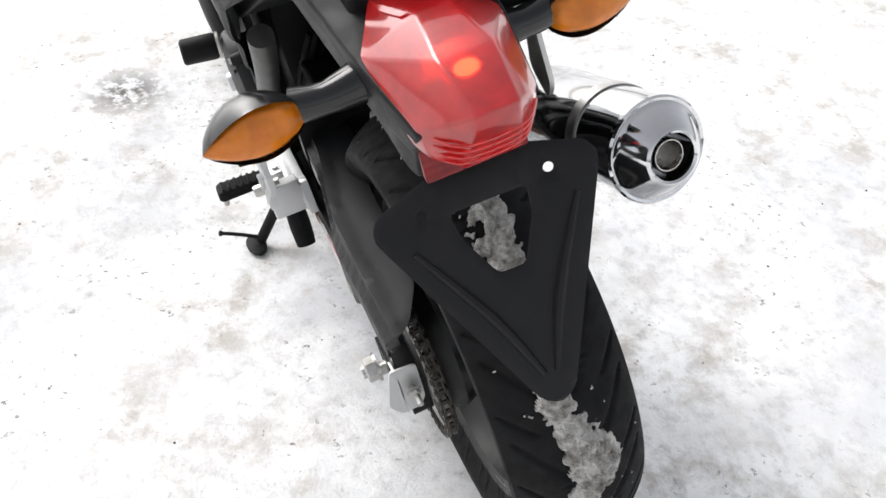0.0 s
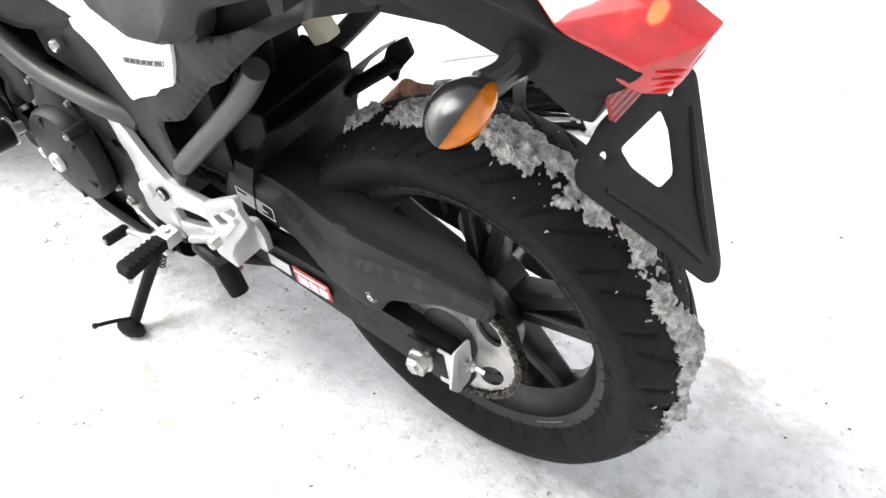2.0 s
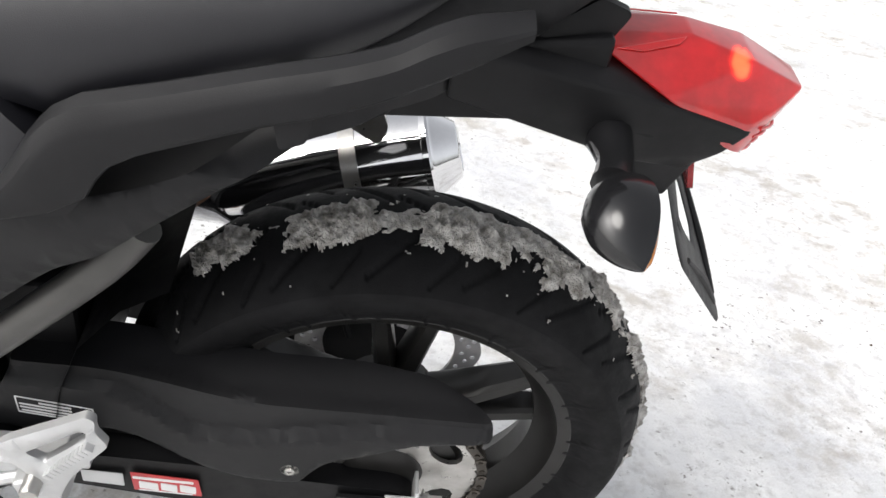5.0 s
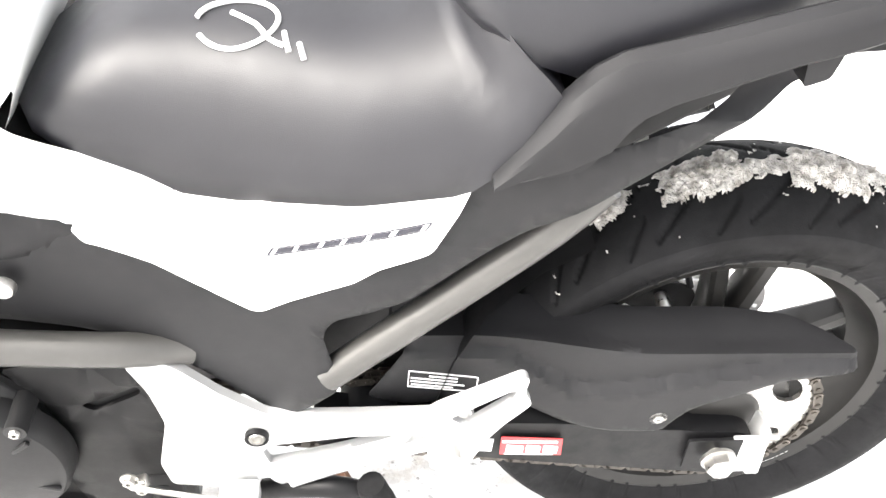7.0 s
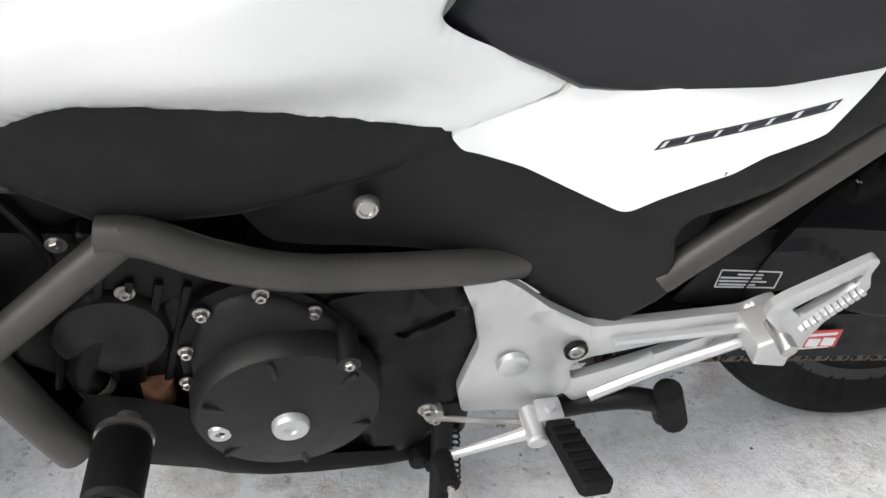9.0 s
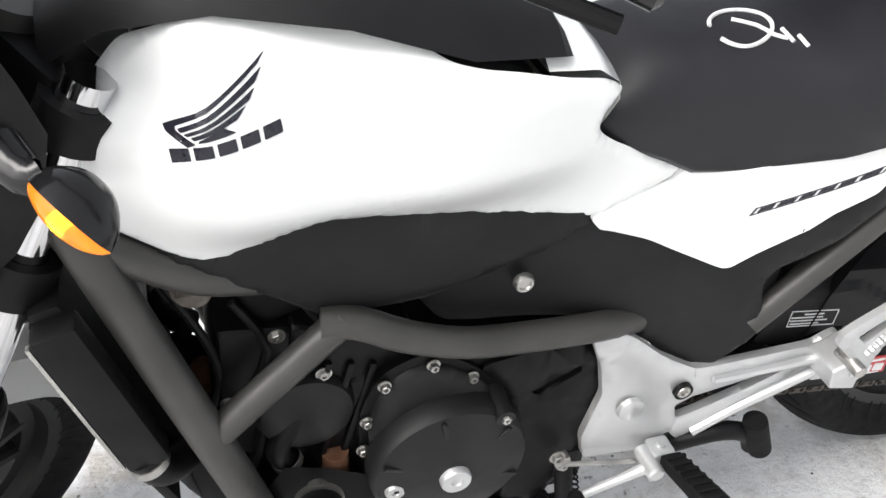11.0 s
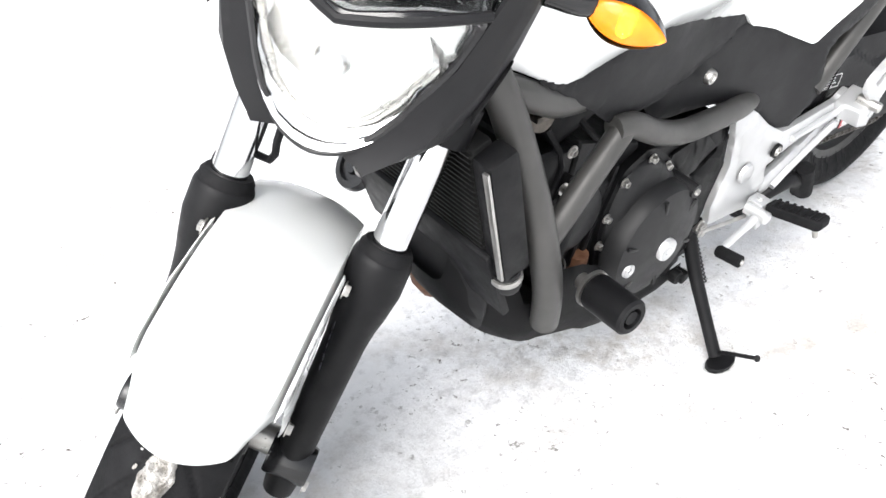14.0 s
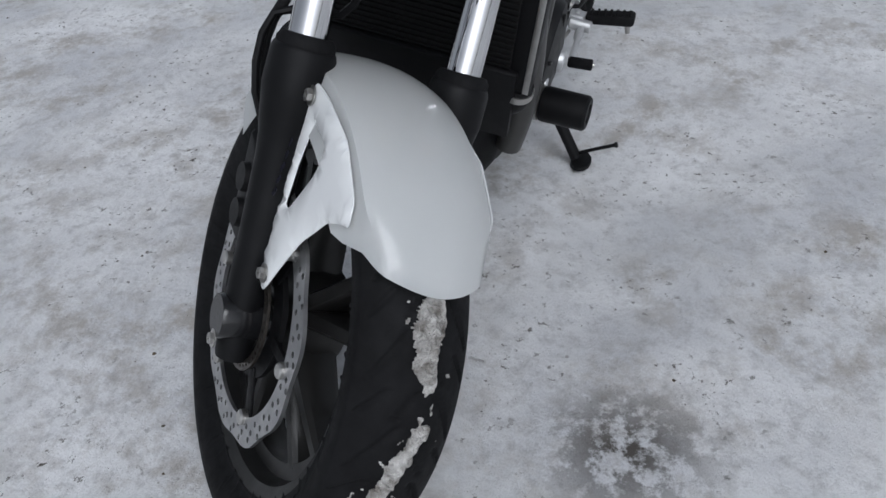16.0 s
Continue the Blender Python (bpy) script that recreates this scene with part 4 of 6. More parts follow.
for s, f in SIDES:
    tank = part("tank_cover", f(plate(tank_outline, tank_lift, 0.004, corner=0.010, roll=0.007, depth=0.004, step=0.010)), WHITE, bike, "glossy white tank side cover", 45)
    if s == 1:
        tank_left = tank
    part("front_side_cover", f(plate([(1.088, 0.657), (1.078, 0.635), (1.046, 0.618), (0.995, 0.590), (0.951, 0.556), (0.937, 0.553), (0.906, 0.552), (0.865, 0.551), (0.838, 0.551), (0.80, 0.558), (0.756, 0.567), (0.70, 0.582), (0.657, 0.606), (0.662, 0.624), (0.687, 0.634), (0.743, 0.646), (0.863, 0.678), (0.90, 0.692), (0.940, 0.702), (0.961, 0.699), (1.0, 0.668), (1.039, 0.652), (1.05, 0.650), (1.075, 0.660)],
         lambda u, v: 0.100 + 0.015 * ease((u - 0.68) / 0.25) * ease((1.2 - u) / 0.2) + 0.016 * ease((v - 0.56) / 0.12) * ease((u - 0.74) / 0.16) * ease((1.07 - u) / 0.1), 0.004, corner=0.01, roll=0.006, depth=0.005, step=0.016)), GREY, bike, "grained dark grey side cover below the tank", 45)
    rc = part("frame_cover", f(plate([(0.856, 0.562), (0.846, 0.540), (0.838, 0.526), (0.817, 0.500), (0.776, 0.492), (0.727, 0.488), (0.687, 0.484), (0.650, 0.478), (0.606, 0.458), (0.571, 0.436), (0.525, 0.399), (0.497, 0.379), (0.481, 0.382), (0.437, 0.434), (0.432, 0.446), (0.449, 0.515), (0.446, 0.529), (0.438, 0.541), (0.405, 0.556), (0.374, 0.573), (0.310, 0.635), (0.276, 0.667), (0.238, 0.691), (0.212, 0.716), (0.175, 0.748), (0.139, 0.779), (0.093, 0.806), (0.048, 0.816), (0.018, 0.833),
                                   (0.03, 0.846), (0.073, 0.850), (0.101, 0.822), (0.174, 0.781), (0.214, 0.762), (0.265, 0.744), (0.302, 0.730), (0.262, 0.804), (0.29, 0.775), (0.322, 0.728), (0.330, 0.708), (0.356, 0.650), (0.43, 0.602), (0.505, 0.562), (0.57, 0.590), (0.641, 0.606), (0.66, 0.612), (0.76, 0.592)],
         lambda u, v: 0.104 + 0.046 * ease((0.78 - u) / 0.45) * ease((0.80 - v) / 0.05 + 0.6) + 0.012 * ease((v - 0.62) / 0.1) * ease((0.35 - u) / 0.1) - 0.03 * ease((0.1 - u) / 0.2) - 0.010 * ease((u - 0.80) / 0.05) - 0.010 * ease((u - 0.44) / 0.08), 0.004, corner=0.008, roll=0.006, depth=0.004, step=0.016)), GREY, bike, "grained dark grey frame cover", 45)
    part("cover_screw", lathe([(0, 0.006), (0.006, 0.006), (0.007, 0.008), (0.0095, 0.008), (0.011, 0.005), (0.0115, 0.0), (0, 0.0)], (0.734, s * 0.106, 0.552), (0, s, 0), 24), STEEL, rc, "zinc hex-socket screw")
    part("seat_side_panel", f(plate(PANEL_OUTLINE,
         panel_lift, 0.006, corner=0.005, roll=0, step=0.014)), WHITE, bike, "glossy white panel below the seat", 45)

# tank top and storage lid
lid = part("storage_lid", loft([[(x, w * a, z - dz * a ** 4) for a in (-1, -0.8, -0.5, 0, 0.5, 0.8, 1)] for x, w, z, dz in ((0.725, 0.118, 0.832, 0.02), (0.735, 0.126, 0.846, 0.03), (0.82, 0.135, 0.868, 0.045), (0.92, 0.13, 0.90, 0.045), (1.02, 0.11, 0.905, 0.04), (1.10, 0.08, 0.885, 0.04), (1.15, 0.06, 0.84, 0.03))], closed=False, caps=False), GREY, bike, "dark grey storage lid")
part("tank_bridge", loft([[(x, w * a, z - dz * abs(a) ** 3) for a in (q / 6 for q in range(-6, 7))] for x, w, z, dz in ((0.692, 0.110, 0.722, 0.0), (0.680, 0.116, 0.752, 0.006), (0.672, 0.119, 0.780, 0.014), (0.676, 0.121, 0.800, 0.016), (0.70, 0.124, 0.822, 0.022), (0.75, 0.127, 0.838, 0.034))], closed=False, caps=False), WHITE, bike, "glossy white hoop behind the storage lid", 60)
part("tank_body", hull([(x, s * w, z) for x, w, z in ((0.66, 0.07, 0.64), (0.69, 0.06, 0.72), (0.75, 0.09, 0.60), (0.76, 0.11, 0.80), (1.0, 0.09, 0.60), (0.95, 0.12, 0.845), (1.10, 0.07, 0.64), (1.08, 0.07, 0.84)) for s in (-1, 1)], 0.015), BLACK, bike)
part("steering_head", lathe([(0, -0.10), (0.032, -0.10), (0.032, 0.10), (0, 0.10)], PIVOT + STEER_AXIS * 0.85, STEER_AXIS, 24), FRAME, bike)


# ---- seat ----
def seat_section(x, w, zb, zt, bulge=0.5):
    half = []
    for k in range(9):
        a = k / 8 * math.pi / 2
        half.append((x, w * (math.cos(a) ** bulge if a < math.pi / 2 - 1e-6 else 0.0), zb + (zt - zb) * math.sin(a) ** 0.8))
    under = [(x, w * 0.93, zb - 0.008), (x, w * 0.5, zb - 0.002)]
    left = list(reversed(under)) + half
    return left + [(p[0], -p[1], p[2]) for p in reversed(left[:-1])]


def seat_bm(xs, w, zb, zt, bulge, rake):
    """rake(x) leans the sections forward above the seam's foot."""
    return loft([[(px + rake(x) * max(0.0, pz - 0.800), py, pz) for px, py, pz in seat_section(x, between(x, w), between(x, zb), between(x, zt), bulge)] for x in xs])


seat = part("seat", seat_bm(list(np.linspace(0.690, 0.268, 28)), ((0.690, 0.070), (0.684, 0.094), (0.66, 0.105), (0.60, 0.108), (0.52, 0.124), (0.42, 0.154), (0.33, 0.162), (0.30, 0.165), (0.268, 0.158)),
                            ((0.690, 0.726), (0.66, 0.711), (0.60, 0.688), (0.565, 0.672), (0.52, 0.672), (0.42, 0.692), (0.335, 0.712), (0.31, 0.738), (0.268, 0.796)),
                            ((0.690, 0.732), (0.66, 0.756), (0.63, 0.778), (0.60, 0.790), (0.52, 0.800), (0.42, 0.806), (0.33, 0.826), (0.29, 0.850), (0.268, 0.862)), 0.62, lambda x: 1.2 * ease((0.44 - x) / 0.15)), VINYL, bike, "smooth black vinyl rider seat", 60)
pillion = part("pillion_seat", seat_bm(list(np.linspace(0.292, -0.065, 20)), ((0.292, 0.12), (0.275, 0.140), (0.2, 0.140), (0.1, 0.125), (0.0, 0.105), (-0.05, 0.09), (-0.065, 0.07)),
                               ((0.292, 0.835), (0.262, 0.808), (0.2, 0.818), (0.1, 0.855), (0.04, 0.888), (0.0, 0.918), (-0.03, 0.95), (-0.065, 0.965)),
                               ((0.292, 0.868), (0.26, 0.897), (0.2, 0.910), (0.1, 0.935), (0.0, 0.962), (-0.05, 0.980), (-0.065, 0.972)), 0.6, lambda x: 1.2 * ease((x - 0.08) / 0.18)), VINYL, bike, "black vinyl pillion seat", 60)
part("seat_base", hull([(x, s * w, z) for x, w, z in ((0.60, 0.09, 0.67), (0.33, 0.14, 0.70), (0.27, 0.14, 0.79), (0.27, 0.14, 0.70), (0.6, 0.09, 0.70), (0.0, 0.1, 0.855), (0.1, 0.11, 0.80)) for s in (-1, 1)], 0.01), BLACK, bike)

# ---- grab rails ----
def grab_bm():
    """Stations along the rail: upper edge and lower edge of the bar, swept with a sloping top face and a rounded flank."""
    secs = []
    top = ((-0.052, 0.927), (-0.01, 0.925), (0.011, 0.918), (0.035, 0.905), (0.115, 0.880), (0.18, 0.858), (0.235, 0.841), (0.256, 0.827), (0.272, 0.806), (0.299, 0.764), (0.318, 0.735))
    low = ((-0.052, 0.915), (-0.021, 0.897), (0.035, 0.873), (0.088, 0.852), (0.115, 0.843), (0.196, 0.808), (0.222, 0.791), (0.232, 0.766), (0.265, 0.745), (0.318, 0.728))
    for k in range(41):
        u = -0.052 + 0.370 * (k / 40)
        t, b = between(u, top), between(u, low)
        h = t - b
        y = 0.178 - 0.05 * ease((0.08 - u) / 0.22)
        q = min(0.34 * h, 0.018)
        secs.append([(u, y - 0.030, t - 0.004), (u, y - 0.022, t), (u, y - 0.010, t - 0.2 * q), (u, y - 0.002, t - 0.8 * q), (u, y, t - 1.25 * q), (u, y, b + 0.25 * (h - q)), (u, y - 0.002, b + 0.003), (u, y - 0.006, b), (u, y - 0.030, b + 0.002)])
    return loft(secs)


for s, f in SIDES:
    rail = part("grab_rail", f(grab_bm()), GREY, bike, "grained dark grey pillion grab rail", 28)
    part("rail_foot", f(plate([(0.108, 0.848), (0.082, 0.856), (0.086, 0.832), (0.104, 0.824)], lambda u, v: 0.172 - 0.05 * ease((0.08 - u) / 0.22), 0.03, corner=0.004, roll=0.004, depth=0.003, step=0)), GREY, rail)
    part("rail_foot", f(plate([(0.234, 0.768), (0.225, 0.792), (0.26, 0.79), (0.31, 0.738), (0.316, 0.728), (0.25, 0.745)], lambda u, v: 0.174, 0.03, corner=0.004, roll=0.004, depth=0.003, step=0)), GREY, rail)

# ---- tail ----
for s, f in SIDES:
    part("tail_side_cowl", f(plate([(0.085, 0.856), (0.056, 0.872), (0.02, 0.902), (-0.016, 0.943), (-0.04, 0.970), (-0.120, 0.978), (-0.140, 0.970), (-0.108, 0.923), (-0.074, 0.893), (0.0, 0.836), (0.04, 0.820), (0.085, 0.815)],
         lambda u, v: 0.112 - 0.040 * ease((0.06 - u) / 0.22) - 0.01 * ease((v - 0.93) / 0.05), 0.02, corner=0.008, roll=0.006, depth=0.004, step=0.016)), GREY, bike, "matt black tail side panel", 40)
    part("tail_inner_panel", f(plate([(0.02, 0.828), (-0.06, 0.880), (-0.108, 0.915), (-0.135, 0.905), (-0.118, 0.870), (-0.112, 0.825), (-0.04, 0.812)],
         lambda u, v: 0.088 - 0.02 * ease((0.0 - u) / 0.15), 0.012, corner=0.006, roll=0.005, depth=0.003, step=0.016)), BLACK, bike, smooth=40)
part("tail_top", hull([(x, s * w, z) for x, w, z in ((-0.03, 0.07, 0.93), (-0.04, 0.07, 0.972), (-0.12, 0.055, 0.976), (-0.138, 0.05, 0.968), (-0.106, 0.05, 0.915), (-0.05, 0.06, 0.87)) for s in (-1, 1)], 0.006), BLACK, bike)
tail = part("tail_cowl", hull([(x, s * w, z) for x, w, z in ((0.03, 0.075, 0.80), (0.03, 0.08, 0.845), (-0.08, 0.044, 0.829), (-0.08, 0.064, 0.788), (-0.134, 0.0635, 0.811), (-0.216, 0.0495, 0.787), (-0.199, 0.049, 0.764), (-0.172, 0.046, 0.742), (-0.12, 0.058, 0.752)) for s in (-1, 1)], 0.004), BLACK, bike, "matt black tail cowl", 30, TAIL)
part("plate_bracket", hull([(x, s * w, z) for x, w, z in ((-0.08, 0.06, 0.765), (-0.08, 0.05, 0.775), (-0.13, 0.06, 0.80), (-0.15, 0.048, 0.712), (-0.168, 0.045, 0.712), (-0.19, 0.045, 0.77)) for s in (-1, 1)], 0.004), BLACK, tail)
lamp = part("tail_lamp", hull([(x, s * w, z) for x, w, z in ((-0.083, 0.031, 0.833), (-0.083, 0.015, 0.838), (-0.152, 0.014, 0.845), (-0.134, 0.060, 0.815), (-0.211, 0.0485, 0.790), (-0.199, 0.0505, 0.769), (-0.255, 0.016, 0.814), (-0.250, 0.018, 0.800), (-0.228, 0.022, 0.753), (-0.214, 0.043, 0.762), (-0.205, 0.022, 0.834), (-0.235, 0.034, 0.802)) for s in (-1, 1)], 0.003, 3), RED, tail, "glossy red tail lamp, lit", 22)
part("bulb", lathe([(0, -0.010), (0.005, -0.007), (0.007, 0.0), (0.005, 0.007), (0, 0.010)], (-0.200, 0, 0.812), sides=16), REDBULB, lamp)
part("lamp_base", hull([(x, s * w, z) for x, w, z in ((-0.12, 0.02, 0.822), (-0.14, 0.040, 0.805), (-0.186, 0.038, 0.765), (-0.15, 0.02, 0.828), (-0.178, 0.02, 0.824)) for s in (-1, 1)], 0.003), ALU, lamp)
for s in (1, -1):
    pa, pb, pc = Vector((-0.083, s * 0.031, 0.833)), Vector((-0.152, s * 0.014, 0.845)), Vector((-0.134, s * 0.060, 0.815))
    up = (pb - pa).cross(pc - pa).normalized()
    up = up if up.z > 0 else -up
    pane = [pa * a + pb * b + pc * c + up * 0.0008 for a, b, c in ((0.84, 0.10, 0.06), (0.42, 0.55, 0.03), (0.05, 0.91, 0.04), (0.10, 0.74, 0.16), (0.5, 0.32, 0.18))]
    part("side_window", hull(pane + [p + up * 0.0012 for p in pane], 0.0005, 1), RED, lamp, "dark red side window", 30)
for k in range(4):
    z = 0.761 + 0.0075 * k
    x = -0.2295 - (z - 0.753) * 0.46
    part("lens_rib", tube([(x + 0.020, 0.041, z + 0.003), (x + 0.0045, 0.026, z), (x + 0.0015, 0.0, z - 0.001), (x + 0.0045, -0.026, z), (x + 0.020, -0.041, z + 0.003)], 0.0014, 6), RED, lamp)
part("reflector", plate([(-0.043, 0.760), (0.043, 0.760), (0.045, 0.722), (-0.045, 0.722)], lambda u, v: 0.0, 0.006, corner=0.003, roll=0.002, depth=0.001, step=0, where=lambda u, v, w: Vector((-0.180 - (0.76 - v) * 0.3 - w, u, v))), REFLECTOR, tail, "red rectangular reflector")


def hanger_at(u, v, w):
    return Vector((-0.180 - (0.712 - v) * 0.63 - w * 0.85, u, v - w * 0.5))


hanger = part("plate_hanger", plate([(0.040, 0.716), (0.092, 0.702), (0.100, 0.690), (0.094, 0.678), (0.016, 0.535), (0.0, 0.527), (-0.016, 0.535), (-0.094, 0.678), (-0.100, 0.690), (-0.092, 0.702), (-0.040, 0.716)],
     lambda u, v: 0.004, 0.005,
     holes=[[(0.034, 0.688), (-0.034, 0.688), (-0.032, 0.668), (-0.012, 0.634), (0.012, 0.634), (0.032, 0.668)], [(0.056 + 0.005 * math.cos(a), 0.693 + 0.0045 * math.sin(a)) for a in (2 * math.pi * i / 10 for i in range(10))], [(-0.056 + 0.005 * math.cos(a), 0.693 + 0.0045 * math.sin(a)) for a in (2 * math.pi * i / 10 for i in range(10))]],
     corner=0.008, roll=0.004, depth=0.003, step=0.012, where=hanger_at), GREY, bike, "empty black number plate hanger", 45, TAIL @ Matrix.Translation((-0.19, 0, 0.70)) @ pose(0, 0, 0, -4, 0, -6) @ Matrix.Translation((0.19, 0, -0.70)))
part("hanger_rib", joined(tube([hanger_at(0.072, 0.672, 0.003), hanger_at(0.03, 0.61, 0.006), hanger_at(0.006, 0.555, 0.003)], [0.003, 0.005, 0.003], 8), tube([hanger_at(-0.072, 0.672, 0.003), hanger_at(-0.03, 0.61, 0.006), hanger_at(-0.006, 0.555, 0.003)], [0.003, 0.005, 0.003], 8)), GREY, hanger)


def signal(root_at, out, lit, basis=None, label="", reach=0.082, size=1.0):
    """A turn signal: stalk, leaf-shaped housing and amber lens. root_at: where it meets the body; out: towards the tip; the lens looks along face."""
    o, face = out
    o, face = Vector(o).normalized(), Vector(face).normalized()
    up = o.cross(face).normalized()
    c = Vector(root_at) + o * reach

    def leaf(k0, k1, depth, fat, steps=16):
        secs = []
        for i in range(steps + 1):
            t = i / steps
            s = size * (-0.046 + 0.092 * t)
            hw = size * fat * max(0.02, (math.sin(math.pi * min(max(t, 0.0), 1.0) ** 0.9)) ** 0.75)
            d = size * depth * max(0.03, math.sin(math.pi * t) ** 0.6)
            secs.append([c + o * s + up * hw * math.cos(a) + face * d * math.sin(a) for a in (math.pi * (k0 + (k1 - k0) * j / 10) for j in range(11))])
        return loft(secs, caps=False, closed=False)
    house = part("turn_signal", joined(leaf(0.93, 2.07, 0.036, 0.0285), tube([Vector(root_at) - o * 0.01, Vector(root_at) + o * 0.02, c - o * 0.036 - face * 0.008], [0.019, 0.014, 0.016], 12)), GLOSS, bike, label, 60, basis)
    part("lens", leaf(0.03, 0.97, 0.017, 0.0245), AMBER_LIT if lit else AMBER, house, "lit amber lens" if lit else "amber lens", 60)
    part("reflector", leaf(0.1, 0.9, 0.002, 0.021), CHROME, house)
    b = lathe([(0, -0.007), (0.007, -0.004), (0.008, 0.0), (0.007, 0.004), (0, 0.007)], c + face * 0.007, o, 12)
    part("bulb", b, AMBERBULB if lit else AMBER, house)
    return house


signal((-0.101, 0.069, 0.774), ((-0.05, 1, -0.06), (-1, -0.15, -0.15)), False, TAIL, "black turn signal with an unlit amber lens")
signal((-0.101, -0.069, 0.774), ((-0.05, -1, -0.06), (-1, 0.15, -0.15)), False, TAIL, "black turn signal with an unlit amber lens")

# ---- footrests, shift lever, stand ----
alu = part("footrest_bracket", plate([(0.643, 0.458), (0.604, 0.463), (0.588, 0.453), (0.551, 0.422), (0.503, 0.394), (0.436, 0.394), (0.335, 0.396), (0.32, 0.406), (0.302, 0.412), (0.289, 0.386), (0.29, 0.352), (0.317, 0.357), (0.362, 0.341), (0.414, 0.305), (0.497, 0.263), (0.515, 0.285), (0.526, 0.251), (0.62, 0.246), (0.629, 0.287), (0.614, 0.364), (0.625, 0.414)],
     lambda u, v: 0.128 + 0.016 * ease((0.64 - u) / 0.16), 0.016, holes=[[(0.515, 0.330), (0.50, 0.343), (0.426, 0.355), (0.35, 0.366), (0.421, 0.335), (0.477, 0.316), (0.508, 0.306)]], corner=0.008, roll=0.008, depth=0.005, step=0.02), ALU, bike, "silver cast aluminium footrest bracket", 40)
part("boss", lathe([(0, 0.004), (0.013, 0.004), (0.0165, 0.002), (0.018, -0.004), (0, -0.004)], (0.579, 0.139, 0.343), (0, 1, 0.0), 28), ALU, alu)
part("bracket_bolt", joined(lathe([(0, 0.0), (0.0045, 0.0), (0.005, 0.003), (0.0082, 0.003), (0.0092, 0.001), (0.0092, -0.004), (0, -0.004)], (0.518, 0.147, 0.368), (0, 1, 0), 24)), STEEL, alu)
part("collar", lathe([(0.0095, 0.002), (0.0125, 0.002), (0.0125, -0.004), (0.0095, -0.004)], (0.518, 0.147, 0.368), (0, 1, 0), 28, closed=True), BLACK, alu)
part("bracket_rib", joined(tube([(0.48, 0.147, 0.378), (0.40, 0.148, 0.380), (0.33, 0.150, 0.384)], 0.006, 8), tube([(0.485, 0.146, 0.283), (0.42, 0.147, 0.318), (0.33, 0.149, 0.358)], 0.007, 8)), ALU, alu)
rear_peg = part("pillion_footrest", plate([(0.350, 0.440), (0.350, 0.456), (0.338, 0.467), (0.263, 0.514), (0.256, 0.508), (0.258, 0.490), (0.248, 0.470), (0.290, 0.412), (0.304, 0.378), (0.318, 0.386), (0.315, 0.406)], lambda u, v: 0.187 + 0.008 * ease((0.44 - v) / 0.05), 0.012,
     holes=[[(0.326, 0.449), (0.270, 0.492), (0.266, 0.490), (0.267, 0.480), (0.310, 0.436)]], corner=0.006, roll=0.004, depth=0.003, step=0.02), ALU, bike, "folded silver pillion footrest", 40)
for k in range(11):
    t = k / 10
    part("tooth", block((0.006, 0.012, 0.009), (0.306 - 0.042 * t, 0.188, 0.424 + 0.050 * t), (0, 50, 0), 0.0015), ALU, rear_peg)
part("pivot", lathe([(0, 0.01), (0.008, 0.01), (0.009, 0.007), (0.009, -0.03), (0, -0.03)], (0.322, 0.196, 0.41), (0, 1, 0), 20), STEEL, rear_peg)
part("mount", hull([(x, y, z) for x, z in ((0.345, 0.40), (0.30, 0.42), (0.30, 0.36), (0.34, 0.37)) for y in (0.14, 0.19)], 0.004), ALU, rear_peg)
peg_dir = Vector((-0.013, 0.085, 0.013)).normalized()
peg = part("footrest", hull([Vector((0.531, 0.162, 0.276)) + peg_dir * d + Vector((a, 0, 0)) + Vector((0, -0.12, 0.99)) * b for d, wa, h in ((0.012, 0.014, 0.009), (0.1, 0.017, 0.010), (0.105, 0.013, 0.007)) for a in (-wa, wa) for b in (-h, h)], 0.004), RUBBER, bike, "ribbed black rubber footrest", 40)
for k in range(7):
    d = 0.022 + 0.012 * k
    part("ridge", block((0.027, 0.005, 0.004), Vector((0.531, 0.162, 0.276)) + peg_dir * d + Vector((0, -0.001, 0.011)), (8, 0, 0), 0.0015), RUBBER, peg)
part("feeler", tube([Vector((0.519, 0.252, 0.283)), Vector((0.517, 0.258, 0.262))], [0.006, 0.0045], 10), STEEL, peg)
part("peg_joint", joined(block((0.03, 0.03, 0.026), (0.534, 0.157, 0.272), (0, 0, 0), 0.005), tube([(0.534, 0.157, 0.255), (0.534, 0.157, 0.29)], 0.006, 10)), ALU, peg)
shift = part("shift_lever", joined(tube([(0.553, 0.172, 0.268), (0.59, 0.172, 0.255), (0.64, 0.172, 0.240), (0.652, 0.176, 0.238)], [0.009, 0.006, 0.0055, 0.006], 10), lathe([(0, 0.012), (0.009, 0.012), (0.0115, 0.009), (0.0115, -0.03), (0, -0.03)], (0.553, 0.178, 0.270), (0, 1, 0), 20), block((0.018, 0.014, 0.035), (0.545, 0.168, 0.252), (0, 20, 0), 0.005)), ALU, bike, "bare aluminium shift lever")
part("toe_peg", lathe([(0, 0.046), (0.007, 0.046), (0.0105, 0.044), (0.0105, 0.004), (0.008, 0.0), (0, 0)], (0.651, 0.168, 0.239), (0.0, 1.0, 0.12), 18), RUBBER, shift, "ribbed black rubber toe peg")
part("toe_peg_end", lathe([(0, 0.049), (0.004, 0.049), (0.0045, 0.046), (0, 0.046)], (0.651, 0.168, 0.239), (0.0, 1.0, 0.12), 14), STEEL, shift)
part("shift_rod", tube([(0.553, 0.15, 0.252), (0.60, 0.145, 0.256), (0.655, 0.135, 0.258)], 0.0035, 8), STEEL, shift)
